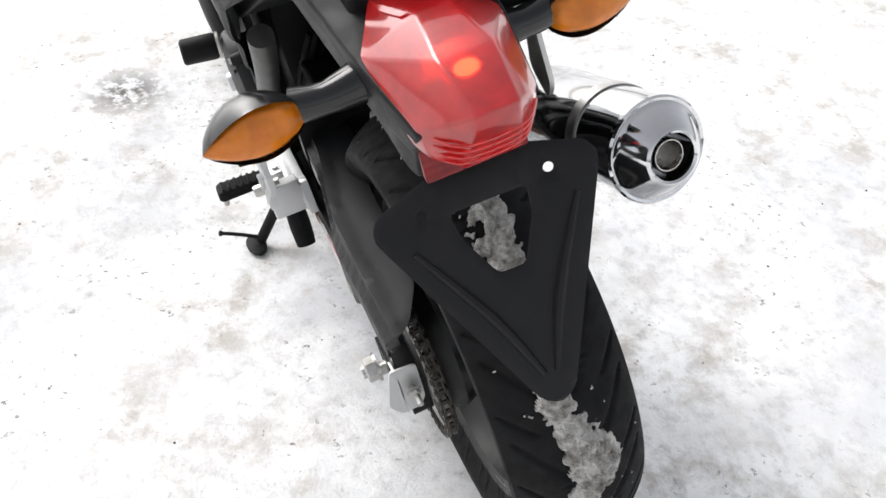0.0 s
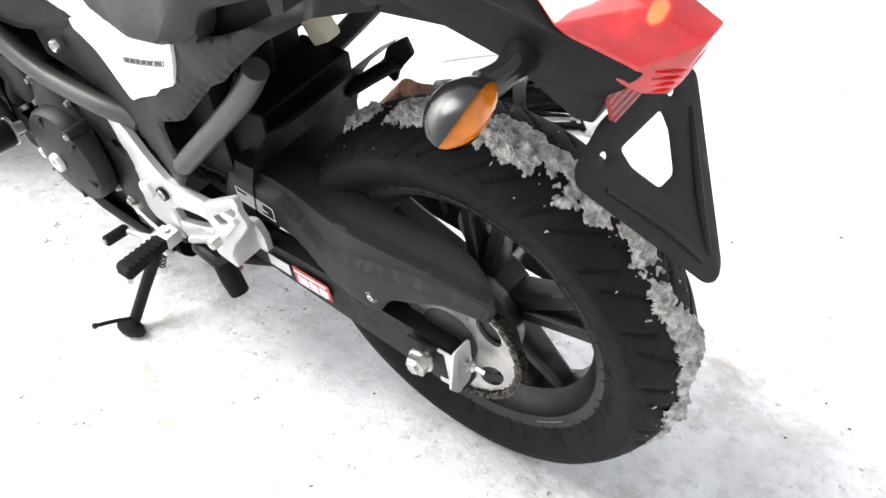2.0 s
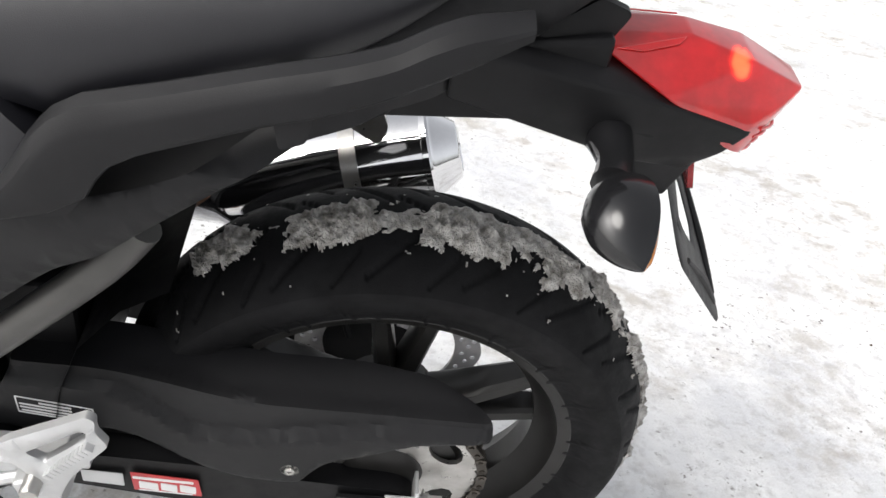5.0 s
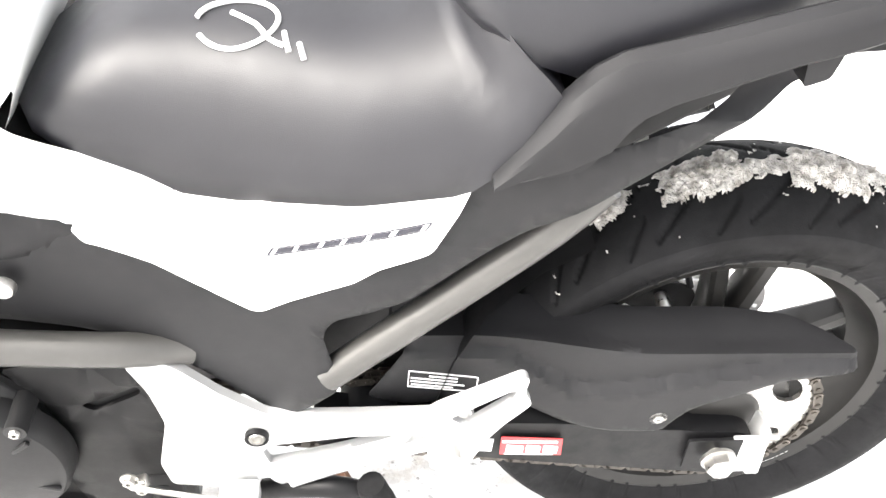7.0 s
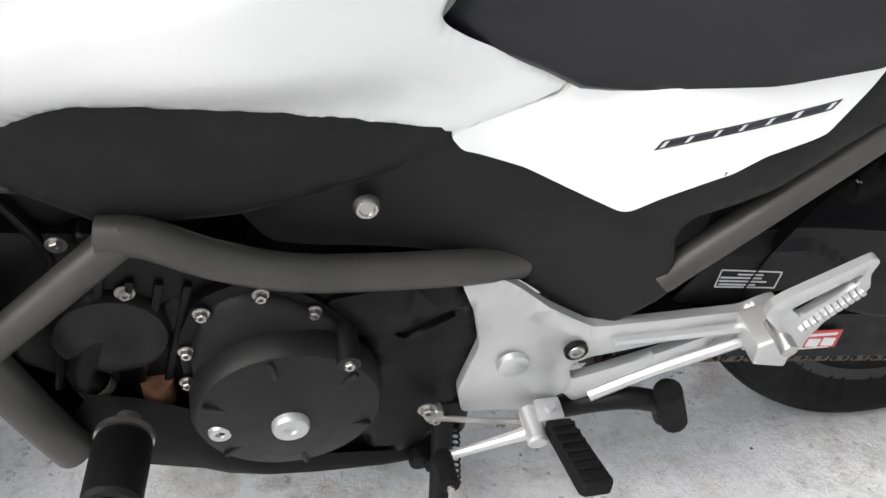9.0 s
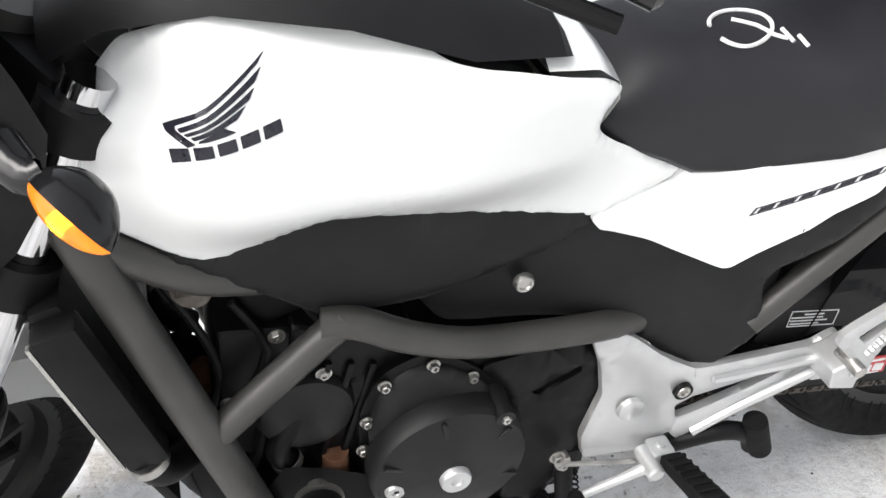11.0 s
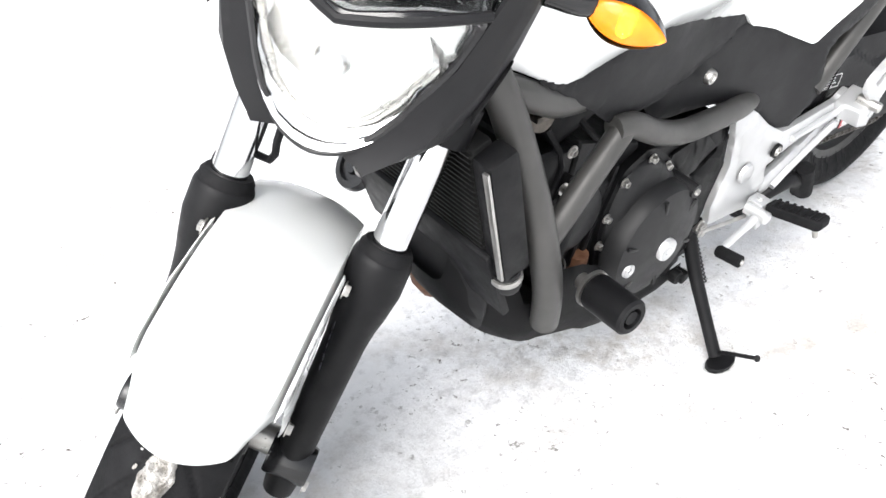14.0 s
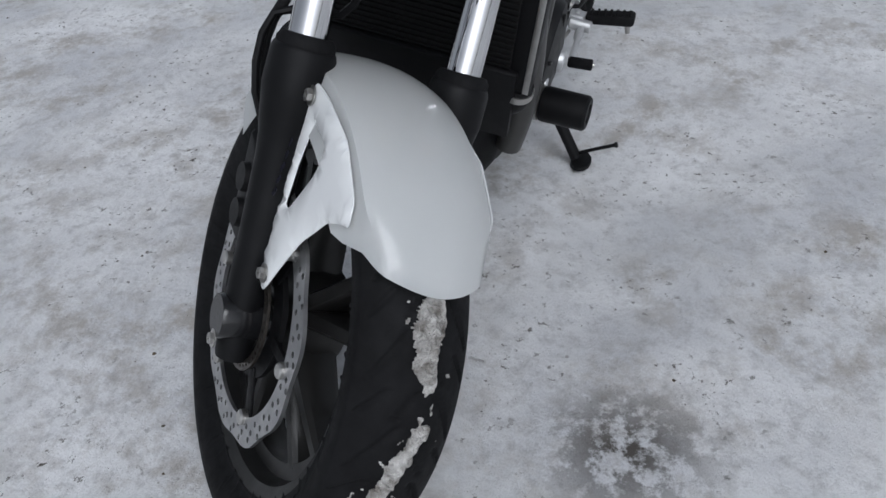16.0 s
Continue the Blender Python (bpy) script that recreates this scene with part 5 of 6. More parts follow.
stand = part("side_stand", joined(tube([(0.635, 0.105, 0.225), (0.640, 0.14, 0.165), (0.648, 0.19, 0.10), (0.654, 0.232, 0.046)], [0.013, 0.012, 0.011, 0.011], 12), block((0.04, 0.03, 0.05), (0.632, 0.10, 0.225), (0, 0, 0), 0.006)), BLACK, bike, "black steel side stand, lowered")
part("foot", hull([(0.655 + 0.03 * math.cos(a) * (1.2 if math.cos(a) < 0 else 1), 0.244 + 0.02 * math.sin(a), 0.034 + 0.0044 * math.sin(a) + h) for a in (2 * math.pi * i / 12 for i in range(12)) for h in (0.0, 0.010)], 0.003), BLACK, stand)
part("stand_arm", joined(tube([(0.652, 0.228, 0.052), (0.655, 0.262, 0.076), (0.656, 0.297, 0.098)], 0.0038, 8), lathe([(0, -0.004), (0.005, -0.003), (0.0062, 0), (0.005, 0.003), (0, 0.004)], (0.656, 0.299, 0.099), (0, 1, 0.6), 12)), BLACK, stand)
spring_pts = [(0.622 + 0.006 * math.cos(a), 0.108 + 0.006 * math.sin(a) + 0.0006 * a, 0.215 - 0.0010 * a) for a in (0.8 * i for i in range(95))]
part("spring", tube(spring_pts, 0.0014, 5, smooth=0), BLACK, stand)
part("stand_switch", block((0.02, 0.025, 0.02), (0.645, 0.118, 0.145), (0, 20, 0), 0.004), BLACK, stand)
# centre stand, folded up
cs = part("centre_stand", tube([(0.52, 0.12, 0.225), (0.48, 0.140, 0.262), (0.44, 0.150, 0.276), (0.40, 0.152, 0.262), (0.385, 0.155, 0.235)], 0.013, 12), BLACK, bike, "folded black centre stand")
part("stand_leg", tube([(0.50, 0.11, 0.215), (0.42, 0.04, 0.175), (0.30, -0.06, 0.16), (0.26, -0.12, 0.16)], 0.014, 12), BLACK, cs)
part("rubber_stop", tube([(0.398, 0.157, 0.292), (0.388, 0.158, 0.262), (0.374, 0.160, 0.232)], [0.016, 0.018, 0.016], 14), RUBBER, cs)
part("bracket", block((0.03, 0.01, 0.05), (0.435, 0.12, 0.245), (0, 20, 0), 0.003), RUST, cs, "rusty steel bracket")


# ---- front end ----
def fork_at(z, y=0.0, ahead=0.0):
    return Vector((1.331 + (0.536 - z) * (0.5095 if z > 0.536 else 0.440) + ahead, y, z))


for s in (1, -1):
    y = s * 0.094
    leg = part("fork_slider", tube([fork_at(0.530, y), fork_at(0.522, y), fork_at(0.49, y), fork_at(0.46, y), fork_at(0.42, y), fork_at(0.30, y), fork_at(0.235, y), fork_at(0.205, y)], [0.030, 0.0345, 0.0355, 0.031, 0.0250, 0.0225, 0.022, 0.019], 28, smooth=3), BLACK, bike, "black fork slider", 50, TURNED)
    part("dust_seal", lathe([(0.021, 0.004), (0.027, 0.004), (0.031, -0.002), (0.031, -0.01), (0.021, -0.01)], fork_at(0.536, y), STEER_AXIS, 32, closed=True), RUBBER, leg)
    part("stanchion", tube([fork_at(0.53, y), fork_at(0.85, y)], 0.0205, 32), CHROME, leg, "chromed fork stanchion")
    part("axle_lug", lathe([(0, -0.028), (0.024, -0.028), (0.026, -0.024), (0.026, 0.024), (0.024, 0.028), (0, 0.028)], FRONT + Vector((0, y, 0)), (0, 1, 0), 24), GLOSS, leg)
    part("slider_bolt", hex_bolt(fork_at(0.228, y, 0.0) + Vector((0.006, s * 0.027, 0)), (0, s, 0), 0.007, 0.006), STEEL, leg)
part("front_axle", tube([FRONT + Vector((0, -0.10, 0)), FRONT + Vector((0, 0.125, 0))], 0.010, 16), BRUSHED, bike, basis=WHEEL_TURNED)
part("spacer", joined(*[lathe([(0.012, -0.02), (0.02, -0.02), (0.02, 0.02), (0.012, 0.02)], FRONT + Vector((0, s * 0.058, 0)), (0, 1, 0), 20, closed=True) for s in (1, -1)]), STEEL, front_wheel)
for z, d in ((0.675, 0.045), (0.815, 0.035)):
    part("triple_clamp", joined(block((0.075, 0.16, d), fork_at(z, 0, -0.02), (0, -27, 0), 0.01), *[lathe([(0.021, -d / 2), (0.032, -d / 2), (0.032, d / 2), (0.021, d / 2)], fork_at(z, s * 0.094), STEER_AXIS, 24, closed=True) for s in (1, -1)]), BLACK, bike, "black fork clamp", basis=TURNED)
part("brake_caliper", joined(hull([fork_at(z, y, -b) for z, b in ((0.40, 0.035), (0.40, 0.085), (0.30, 0.025), (0.29, 0.085)) for y in (-0.045, -0.105)], 0.008), lathe([(0, -0.112), (0.016, -0.112), (0.018, -0.10), (0, -0.10)], fork_at(0.36, 0, -0.06), (0, 1, 0), 20), lathe([(0, -0.112), (0.016, -0.112), (0.018, -0.10), (0, -0.10)], fork_at(0.325, 0, -0.055), (0, 1, 0), 20)), BLACK, bike, "black two-piston brake caliper", basis=TURNED)
part("brake_hose", tube([fork_at(0.40, -0.085, -0.07), fork_at(0.46, -0.11, -0.07), fork_at(0.52, -0.115, -0.06), fork_at(0.60, -0.075, -0.05), fork_at(0.66, -0.03, -0.01)], 0.006, 10), BLACK, bike, basis=TURNED)
part("sensor_cable", tube([fork_at(0.36, -0.06, -0.05), fork_at(0.45, -0.118, -0.055), fork_at(0.53, -0.118, -0.05), fork_at(0.56, -0.06, -0.01), fork_at(0.62, -0.055, 0.03), fork_at(0.68, -0.04, 0.02)], 0.0045, 8), BLACK, bike, basis=TURNED)

# fender
def fender_at(deg, y, r):
    a = radians(deg)
    return Vector((FRONT.x + r * math.cos(a), y, FRONT.z + r * math.sin(a)))


secs = []
for k in range(31):
    deg = 57 + 103 * k / 30
    tip = ease((deg - 55) / 15)
    w = 0.085 * (0.72 + 0.28 * tip) * (1 - 0.10 * ease((deg - 130) / 30))
    row = []
    for q in range(-10, 11):
        a = q / 10
        drop = 0.022 * abs(a) ** 2.4 + 0.05 * max(0.0, abs(a) - 0.82) / 0.18 * ease((deg - 57) / 10)
        lead = -5.0 * (1 - a * a) * (1 - ease((deg - 57) / 14))
        row.append(fender_at(deg + lead, w * a if abs(a) < 0.83 else math.copysign(w * (0.83 + (abs(a) - 0.83) * 0.35), a), 0.302 - drop))
    secs.append(row)
fb = loft(secs, caps=False, closed=False)
bmesh.ops.solidify(fb, geom=fb.faces[:], thickness=0.0035)
fender = part("front_fender", fb, WHITE, bike, "glossy white front fender", 50, WHEEL_TURNED)
leg_outline = [(1.380, 0.500), (1.392, 0.522), (1.43, 0.530), (1.50, 0.535), (1.56, 0.515), (1.572, 0.492), (1.560, 0.486), (1.534, 0.462), (1.510, 0.410), (1.496, 0.340), (1.488, 0.312), (1.470, 0.316), (1.460, 0.336), (1.438, 0.385), (1.408, 0.445)]
leg_hole = [(1.424, 0.496), (1.466, 0.500), (1.474, 0.480), (1.456, 0.405), (1.446, 0.402), (1.430, 0.445)]
for s in (1, -1):
    bm = plate(leg_outline, lambda u, v: 0.078 + 0.006 * ease((0.46 - v) / 0.12), 0.004, holes=[leg_hole], corner=0.008, roll=0.005, depth=0.003, step=0.016)
    part("fender_leg", bm if s == 1 else mirrored(bm), WHITE, fender, smooth=45)
    part("fender_bolt", joined(hex_bolt((1.404, s * 0.080, 0.512), (0, s, 0), 0.007, 0.007, 1.5)), STEEL, fender)
    part("fender_bolt", joined(hex_bolt((1.483, s * 0.085, 0.335), (0, s, 0), 0.007, 0.007, 1.5)), STEEL, fender)
    for k in range(5):
        u, v = 1.418 + 0.006 * k, 0.462 - 0.012 * k
        part("bar", plate([(u - 0.003, v + 0.005), (u + 0.003, v + 0.006), (u + 0.003, v - 0.004), (u - 0.003, v - 0.005)], lambda a, b: 0.0, 0.0006, corner=0.001, roll=0, step=0, where=lambda a, b, w, s=s: Vector((a - 0.004, s * (0.0855 + 0.010 * ease((0.48 - b) / 0.12) + w), b - 0.004))), INK, fender, smooth=0)

# headlamp and cowl
def face_at(u, v, w):
    return Vector((1.400 - 5.4 * u * u - (0.86 - v) * 0.22 + w, u, v))


lamp_outline = [(0.108, 0.862), (0.06, 0.868), (0.0, 0.845), (-0.06, 0.868), (-0.108, 0.862), (-0.098, 0.80), (-0.066, 0.715), (-0.035, 0.668), (0.0, 0.655), (0.035, 0.668), (0.066, 0.715), (0.098, 0.80)]
head = part("headlamp", plate(lamp_outline, lambda u, v: 0.004, 0.003, corner=0.012, roll=0.008, depth=0.004, step=0.018, where=face_at), CLEAR, bike, "clear faceted headlamp, lit", 50, HEAD_TURNED)
rb = []
for k in range(9):
    t = k / 8
    rb.append([face_at(0.0, 0.775, 0) + Vector((-0.012 - 0.055 * (1 - t * t), t * 0.088 * math.cos(a), t * (0.085 if math.sin(a) > 0 else 0.105) * math.sin(a))) + Vector((-5.0 * (t * 0.088 * math.cos(a)) ** 2 - 0.0, 0, 0)) for a in (2 * math.pi * i / 40 for i in range(40))])
bowl = loft(rb[1:], caps=False)
part("reflector_bowl", bowl, CHROME, head, "bright reflector bowl", 30)
part("bulb", lathe([(0, 0.03), (0.008, 0.026), (0.011, 0.012), (0.011, -0.02), (0, -0.02)], face_at(0, 0.775, -0.05), (1, 0, 0), 16), BULB, head)
part("bulb_shield", lathe([(0, 0.006), (0.014, 0.004), (0.017, -0.006), (0.0, -0.006)], face_at(0, 0.775, -0.012), (1, 0, 0.1), 20), CHROME, head)
part("lamp_divider", tube([face_at(0.088, 0.79, -0.012), face_at(0.05, 0.712, -0.014), face_at(0.0, 0.69, -0.014), face_at(-0.05, 0.712, -0.014), face_at(-0.088, 0.79, -0.012)], 0.004, 8), BRUSHED, head)
part("lamp_shell", loft([[face_at(u * q, 0.76 + (v - 0.76) * q, -0.016 - d) for u, v in rounded(lamp_outline, 0.012)] for q, d in ((0.97, 0.0), (0.9, 0.05), (0.6, 0.08))]), MIRROR, head)
head.visible_shadow = False
part("lamp_rim", tube([face_at(u * 1.01, v, 0.001) for u, v in rounded(lamp_outline, 0.014)], 0.0045, 8, closed=True, smooth=1), GLOSS, head)
cowl_parts = []
for s in (1, -1):
    secs = []
    # side wing of the cowl: from the lamp's edge round to behind the fork
    for u, v, bx, by, bz in ((0.115, 0.925, 1.255, 0.118, 0.945), (0.116, 0.90, 1.245, 0.130, 0.91), (0.111, 0.867, 1.235, 0.140, 0.865), (0.101, 0.80, 1.248, 0.142, 0.800), (0.084, 0.757, 1.275, 0.138, 0.755), (0.068, 0.714, 1.305, 0.122, 0.715), (0.052, 0.688, 1.325, 0.095, 0.690), (0.036, 0.664, 1.345, 0.055, 0.662)):
        a = face_at(u, v, 0.002)
        b = Vector((bx, by, bz))
        mid = a.lerp(b, 0.35) + Vector((0.012, 0.016, 0))
        mid2 = a.lerp(b, 0.7) + Vector((0.006, 0.012, 0))
        secs.append([Vector((p.x, s * p.y, p.z)) for p in (a, mid, mid2, b)])
    wb = loft(secs, caps=False, closed=False)
    bmesh.ops.subdivide_edges(wb, edges=wb.edges[:], cuts=2, use_grid_fill=True, smooth=0.6)
    bmesh.ops.solidify(wb, geom=wb.faces[:], thickness=0.004)
    wing = part("headlamp_cowl", wb, GREY, bike, "grained dark grey headlamp cowl", 50, HEAD_TURNED)
    part("cowl_screw", lathe([(0, 0.001), (0.005, 0.001), (0.0055, 0.002), (0.007, 0.002), (0.0075, 0.0), (0, -0.004)], (1.285, s * 0.151, 0.905), (0.25, s, 0.2), 20), BLACK, wing)
    # solid black block stands in for the shade inside the cowl's opening
    gap_shade = part("fork_opening", hull([(1.285, s * 0.147, 0.805), (1.292, s * 0.147, 0.795), (1.318, s * 0.136, 0.735), (1.308, s * 0.137, 0.73), (1.282, s * 0.142, 0.78), (1.29, s * 0.12, 0.77)], 0.002), BLACK, wing)
    signal((1.268, s * 0.138, 0.862), ((-0.03, s * 1, -0.02), (1, s * 0.12, -0.22)), True, TURNED, "black front turn signal with a lit amber lens", 0.062, 0.88)
sc = []
for k in range(9):
    t = k / 8
    z = 0.872 + 0.16 * t
    x = 1.396 - 0.10 * t - 0.08 * t * t
    w = 0.108 - 0.02 * t
    sc.append([(x - 4.6 * (w * a) ** 2 * 1.0, w * a, z - 0.026 * (1 - abs(a)) ** 1.5 * (1 - t)) for a in (q / 8 for q in range(-8, 9))])
sb = loft(sc, caps=False, closed=False)
bmesh.ops.solidify(sb, geom=sb.faces[:], thickness=0.003)
screen = part("windscreen", sb, SMOKE, bike, "small smoked windscreen", 60, HEAD_TURNED)
part("screen_rim", tube([(1.402 - 4.6 * (0.11 * a) ** 2, 0.11 * a, 0.870 - 0.026 * (1 - abs(a)) ** 1.5) for a in (q / 8 for q in range(-8, 9))], 0.005, 8, smooth=1), GREY, screen)
for y in (0.05, -0.05):
    part("screen_screw", lathe([(0, 0.004), (0.004, 0.004), (0.005, 0.006), (0.009, 0.005), (0.011, 0.0), (0, 0)], (1.378, y, 0.905), (1, y * 8, 0.4), 20), STEEL, screen)
part("meter_panel", hull([(x, s * w, z) for x, w, z in ((1.33, 0.085, 0.87), (1.25, 0.09, 0.93), (1.23, 0.085, 0.99), (1.25, 0.08, 1.0), (1.34, 0.08, 0.90), (1.27, 0.1, 0.80)) for s in (-1, 1)], 0.01), BLACK, bike, basis=HEAD_TURNED)

# handlebar and controls
bar_pts = [(1.068, 0.40, 1.112), (1.100, 0.285, 1.112), (1.20, 0.13, 1.04), (1.215, 0.05, 0.96), (1.215, -0.05, 0.96), (1.20, -0.13, 1.04), (1.100, -0.285, 1.112), (1.068, -0.40, 1.112)]
handle = part("handlebar", tube(bar_pts, 0.011, 14, smooth=6), BLACK, bike, "black steel handlebar", basis=TURNED)
for s in (1, -1):
    d = Vector((-0.035, s * 0.115, 0)).normalized()
    c = Vector((1.100, s * 0.285, 1.112))
    part("grip", lathe([(0.013, 0.0), (0.021, 0.002), (0.021, 0.006), (0.0165, 0.01), (0.016, 0.11), (0.017, 0.12), (0.0, 0.12)], c, d, 24), RUBBER, handle, "black rubber grip")
    part("bar_end", lathe([(0.012, 0.0), (0.019, 0.002), (0.020, 0.03), (0.015, 0.034), (0, 0.034)], c + d * 0.12, d, 24), GLOSS, handle)
    part("switch_box", block((0.035, 0.045, 0.045), c - d * 0.03, (0, 0, s * -17), 0.008), BLACK, handle)
    part("lever", tube([c - d * 0.02 + Vector((0.03, 0, -0.005)), c + d * 0.03 + Vector((0.05, 0, -0.012)), c + d * 0.15 + Vector((0.038, 0, -0.014))], [0.007, 0.006, 0.0055], 10), ALU if s == -1 else BLACK, handle)

# ---- markings ----
def on_tank(u, v, w):
    return Vector((u, tank_lift(u, v) + 0.0006 + w, v))


emblem = new("wing_emblem")
emblem.parent = tank_left
tagged(emblem, "dark wing emblem with a row of bars")
for outline in ([(1.0655, 0.7940), (1.060, 0.7975), (0.986, 0.8430), (0.9925, 0.8365), (1.057, 0.7958), (1.0568, 0.7932), (1.044, 0.7875), (1.050, 0.7840), (1.064, 0.7905)],
                [(1.0555, 0.7945), (0.990, 0.8350), (0.996, 0.8270), (1.0535, 0.7926)],
                [(1.0515, 0.7922), (0.997, 0.8240), (1.002, 0.8170), (1.0492, 0.7914)],
                [(1.0470, 0.7912), (1.005, 0.8140), (1.012, 0.8060), (1.0447, 0.7900)],
                [(1.0410, 0.7906), (1.023, 0.8010), (1.014, 0.7975), (1.0420, 0.7888)]):
    part("feather", plate(outline, lambda u, v: 0.0, 0.0005, corner=0.0008, roll=0, step=0.008, where=on_tank), INK, emblem, smooth=0)
for k in range(5):
    u = 1.0625 - 0.0172 * k
    v = 0.7705 + (1.0625 - u) * 0.275
    part("letter_bar", plate([(u, v), (u - 0.0140, v + 0.0038), (u - 0.0130, v + 0.0132), (u + 0.0010, v + 0.0095)], lambda a, b: 0.0, 0.0005, corner=0.0008, roll=0, step=0.007, where=on_tank), INK, emblem, smooth=0)

# model badge as a framed strip of plain bars
def on_panel(u, v, w):
    return Vector((u, panel_lift(u, v) + 0.0006 + w, v))


def strip(u0, u1, lo, hi):
    """A slanting strip: u from 0 at the badge's front to 1 at its rear end, lo and hi across it."""
    q = lambda a, h: (0.497 - 0.134 * a - 0.005 * h, 0.616 + 0.050 * a + 0.0105 * h)
    return [q(u0, lo), q(u1, lo), q(u1, hi), q(u0, hi)]


badge = part("model_badge", plate(strip(0, 1, 0, 1), lambda u, v: 0, 0.0005, holes=[strip(0.02, 0.985, 0.12, 0.88)], corner=0, roll=0, step=0.02, where=on_panel), INK, bike, "black framed badge strip with plain bars", 0)
for a, c in ((0.05, 0.16), (0.19, 0.32), (0.35, 0.46), (0.49, 0.61), (0.64, 0.76), (0.80, 0.95)):
    part("bar", plate(strip(a, c, 0.2, 0.8), lambda u, v: 0, 0.0005, corner=0, roll=0, step=0.02, where=on_panel), INK, badge, smooth=0)

# rim sticker
rs = part("rim_sticker", plate([(-2.43 + 0.36 * k / 8, 0.206) for k in range(9)] + [(-2.07 - 0.36 * k / 8, 0.218) for k in range(9)], lambda u, v: 0, 0.0006, corner=0, roll=0, step=0,
                               where=lambda u, v, w: Vector((REAR.x + v * math.cos(u), REAR.y + REAR_W * 0.73 - 0.002 - (0.222 - v) * 0.25 + w + 0.002, REAR.z + v * math.sin(u)))), BLUEDECAL, rear_wheel, "blue rim sticker with white bars", 0)
for k in range(8):
    a = -2.40 + 0.034 * k
    part("bar", plate([(a, 0.2085), (a + 0.022, 0.2085), (a + 0.022, 0.2155), (a, 0.2155)], lambda u, v: 0, 0.0005, corner=0, roll=0, step=0,
                      where=lambda u, v, w: Vector((REAR.x + v * math.cos(u), REAR.y + REAR_W * 0.73 + 0.0008 - (0.222 - v) * 0.25 + w, REAR.z + v * math.sin(u)))), DECAL, rs, smooth=0)


# ---- chalk mark on the seat ----
def seat_top(x, y):
    w, zb, zt = (between(x, r) for r in (((0.676, 0.03), (0.668, 0.088), (0.655, 0.105), (0.60, 0.108), (0.52, 0.124), (0.42, 0.154), (0.33, 0.162)), ((0.60, 0.688), (0.565, 0.672), (0.52, 0.672), (0.42, 0.692), (0.335, 0.712)), ((0.655, 0.775), (0.60, 0.795), (0.52, 0.800), (0.42, 0.806), (0.33, 0.826))))
    a = math.acos(min(0.999, abs(y / w)) ** (1 / 0.62))
    return zb + (zt - zb) * math.sin(a) ** 0.8


ring = [(0.515 + 0.032 * math.cos(a), 0.055 + 0.026 * math.sin(a)) for a in (0.5 + 2 * math.pi * i / 26 for i in range(24))]
for seg in (ring, [(0.52, 0.045), (0.50, 0.06), (0.49, 0.075), (0.478, 0.083)], [(0.478, 0.070), (0.474, 0.088)], [(0.466, 0.082), (0.462, 0.096)]):
    part("chalk_line", tube([(x, y, seat_top(x, y) + 0.0006) for x, y in seg], 0.0022, 6, smooth=2), CHALK, seat, "white chalk scribble")


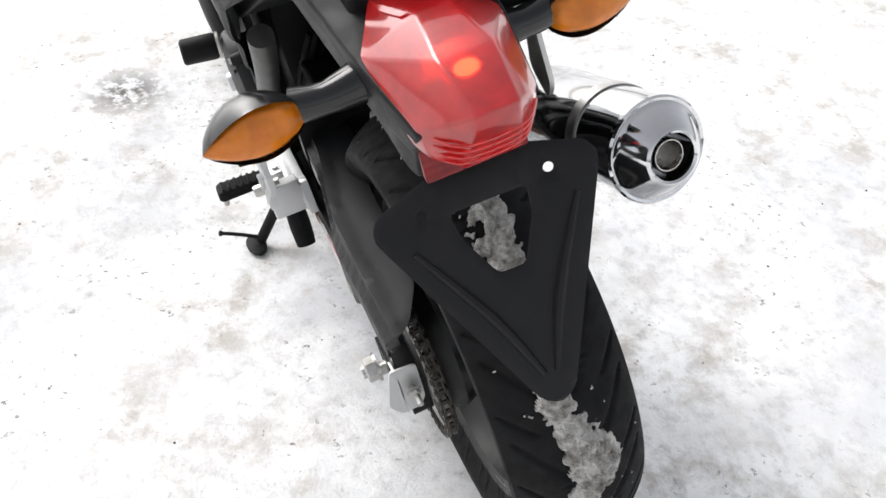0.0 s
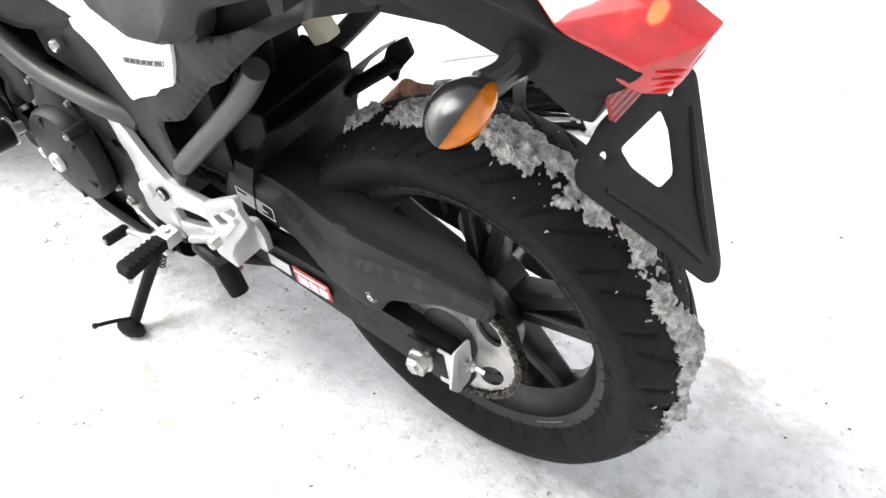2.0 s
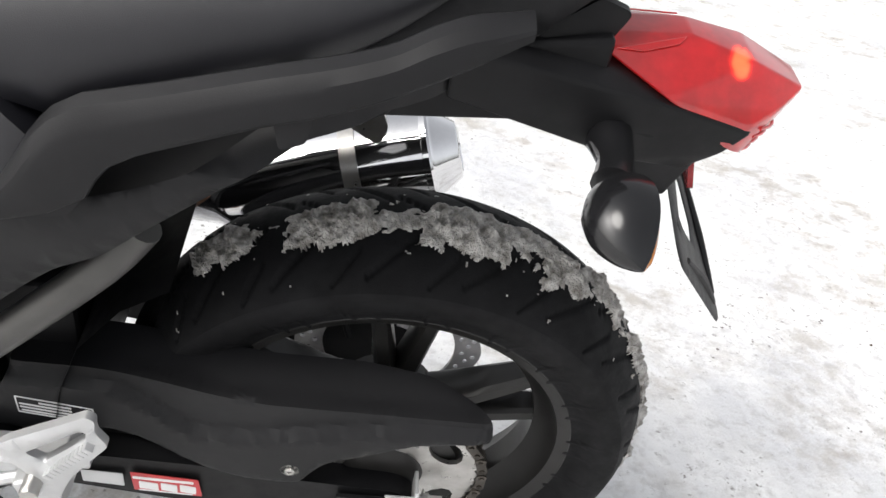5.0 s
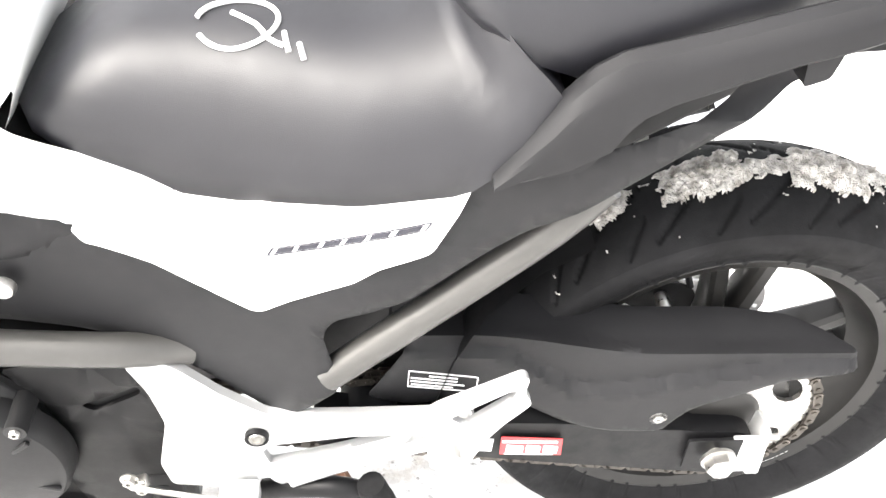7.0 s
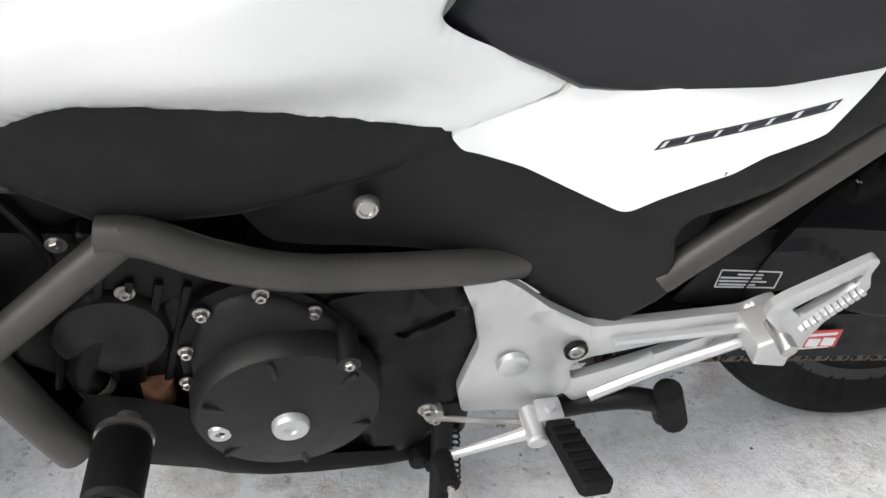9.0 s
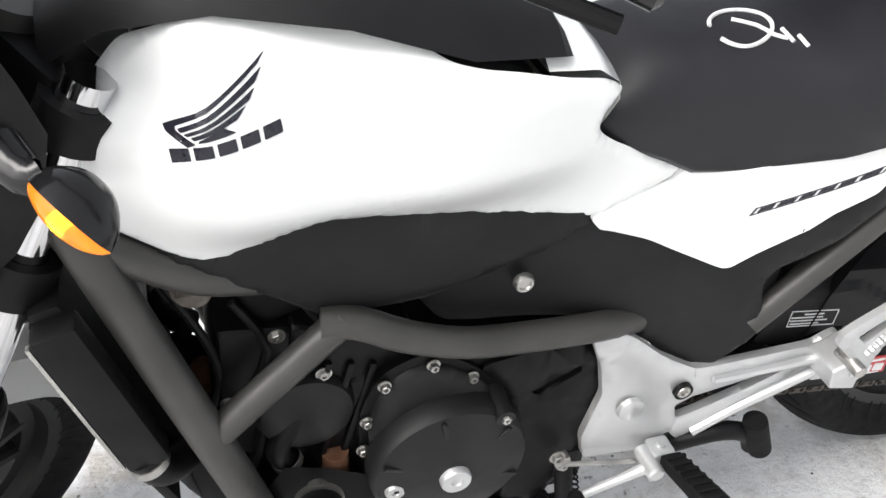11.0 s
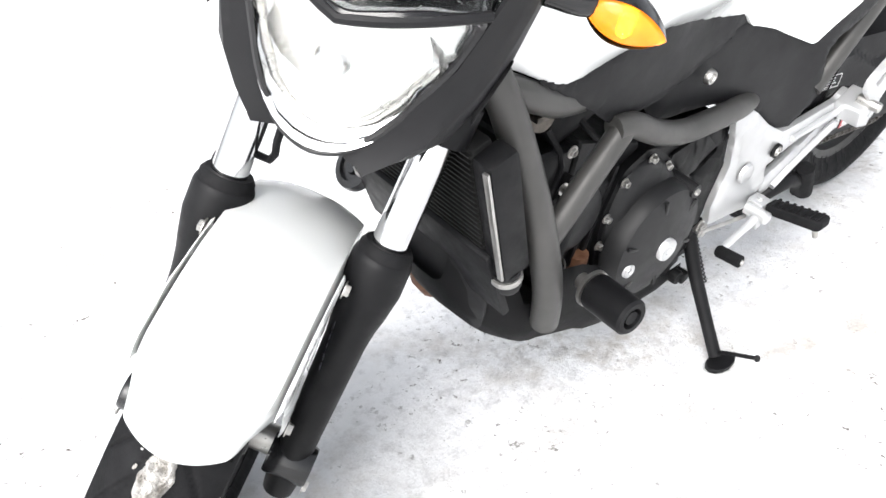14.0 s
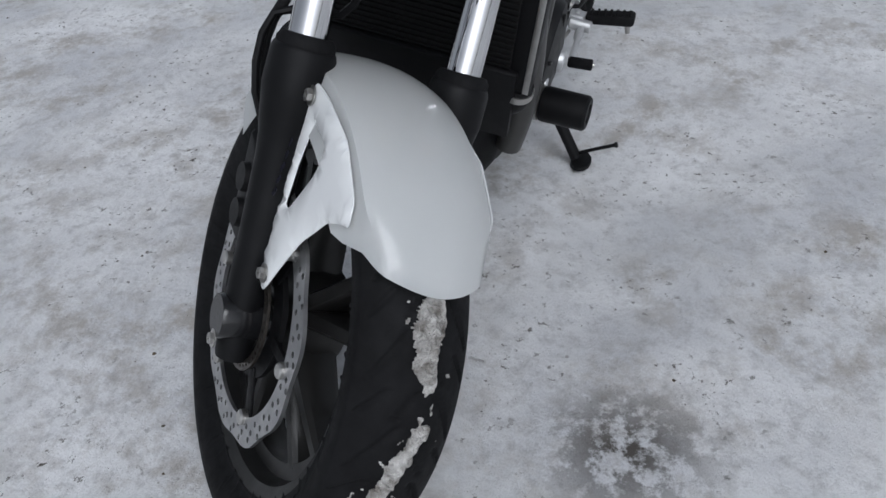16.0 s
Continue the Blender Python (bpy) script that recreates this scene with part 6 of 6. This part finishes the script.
# ---- snow packed on the tyres ----
def tyre_snow(centre, R, W, flange, lo, hi, mid, width, seed, basis, label, slope=0.0):
    h = R - flange
    verts, faces, index = [], [], {}
    nt, ns = int((hi - lo) * R / 0.0019), 84
    for i in range(nt + 1):
        th = lo + (hi - lo) * i / nt
        for j in range(ns + 1):
            s = -0.9 + 1.8 * j / ns
            p = Vector((th * R * 14, s * W * 14, seed))
            n1 = 0.9 * noise.noise(p) + 0.75 * noise.noise(p * 2.3) + 0.6 * noise.noise(p * 5.5) + 0.4 * noise.noise(p * 12.0)
            off = (s - mid - slope * (th - hi) - 0.30 * noise.noise(Vector((th * 4.0, seed, 0.5)))) / width
            ends = min(1.0, (th - lo) / 0.15, (hi - th) / 0.15)
            m = 0.42 + 0.75 * n1 - off * off - (1 - ends) + 0.5 * noise.noise(Vector((th * 5.0, seed + 4.0, s)))
            if m < 0.0 and off * off < 3.2 and noise.noise(p * 9.0 + Vector((7.0, 0, 0))) > 0.5:
                m = 0.06
            if m > -0.10:
                y = W * s
                crown = R - 0.36 * h * s * s
                k = max(m, 0.0)
                lump = 0.5 + 1.0 * noise.noise(p * 6.0) + 0.8 * noise.noise(p * 13.0) + 0.6 * noise.noise(p * 27.0)
                r = crown + (-0.003 if m <= 0 else 0.0008 + min(0.009, 0.013 * k) * max(0.08, 0.55 + 0.6 * lump))
                index[i, j] = len(verts)
                verts.append((centre.x + r * math.cos(th), centre.y + y, centre.z + r * math.sin(th)))
    for i in range(nt):
        for j in range(ns):
            q = [index.get(k) for k in ((i, j), (i + 1, j), (i + 1, j + 1), (i, j + 1))]
            if None not in q:
                faces.append(q)
    me = bpy.data.meshes.new("packed_snow")
    me.from_pydata(verts, [], faces)
    me.materials.append(SLUSH)
    ob = new("packed_snow", me)
    ob.matrix_world = bike.matrix_world @ basis
    return tagged(ob, label, "snow", kind="stuff")


tyre_snow(REAR, REAR_R, REAR_W, 0.222, radians(-52 + 90), radians(300 - 60), 0.06, 0.46, 3.1, Matrix.Identity(4), "grey packed snow stuck on the rear tyre tread")
tyre_snow(FRONT, FRONT_R, FRONT_W, 0.217, radians(-40), radians(58), 0.10, 0.26, 8.4, WHEEL_TURNED, "grey packed snow stuck on the front tyre tread", 0.3)

# ---- grit on the snow ----
rng = random.Random(7)
gv, gf = [], []
for k in range(900):
    x, y = rng.uniform(-1.3, 3.2), rng.uniform(-2.2, 1.6)
    if abs(y) < 0.1 and -0.3 < x < 1.9:
        continue
    r = 0.0012 + 0.004 * rng.random() ** 5
    z = ground_height(x, y) - 0.004
    base = len(gv)
    for i in range(6):
        a = math.pi * i / 3 + rng.uniform(-0.3, 0.3)
        gv.append((x + r * rng.uniform(0.6, 1.3) * math.cos(a), y + r * rng.uniform(0.6, 1.3) * math.sin(a), z - 0.001))
    gv.append((x, y, z + r * 0.7))
    gf += [(base + i, base + (i + 1) % 6, base + 6) for i in range(6)]
me = bpy.data.meshes.new("grit")
me.from_pydata(gv, [], gf)
me.materials.append(surface("dark_grit", (0.03, 0.025, 0.02), (0.12, 0.09, 0.06), (0.7, 0.9), scale=90.0, bump=0.0))
tagged(new("grit", me), "dark grit scattered on the snow", "grit", kind="stuff")
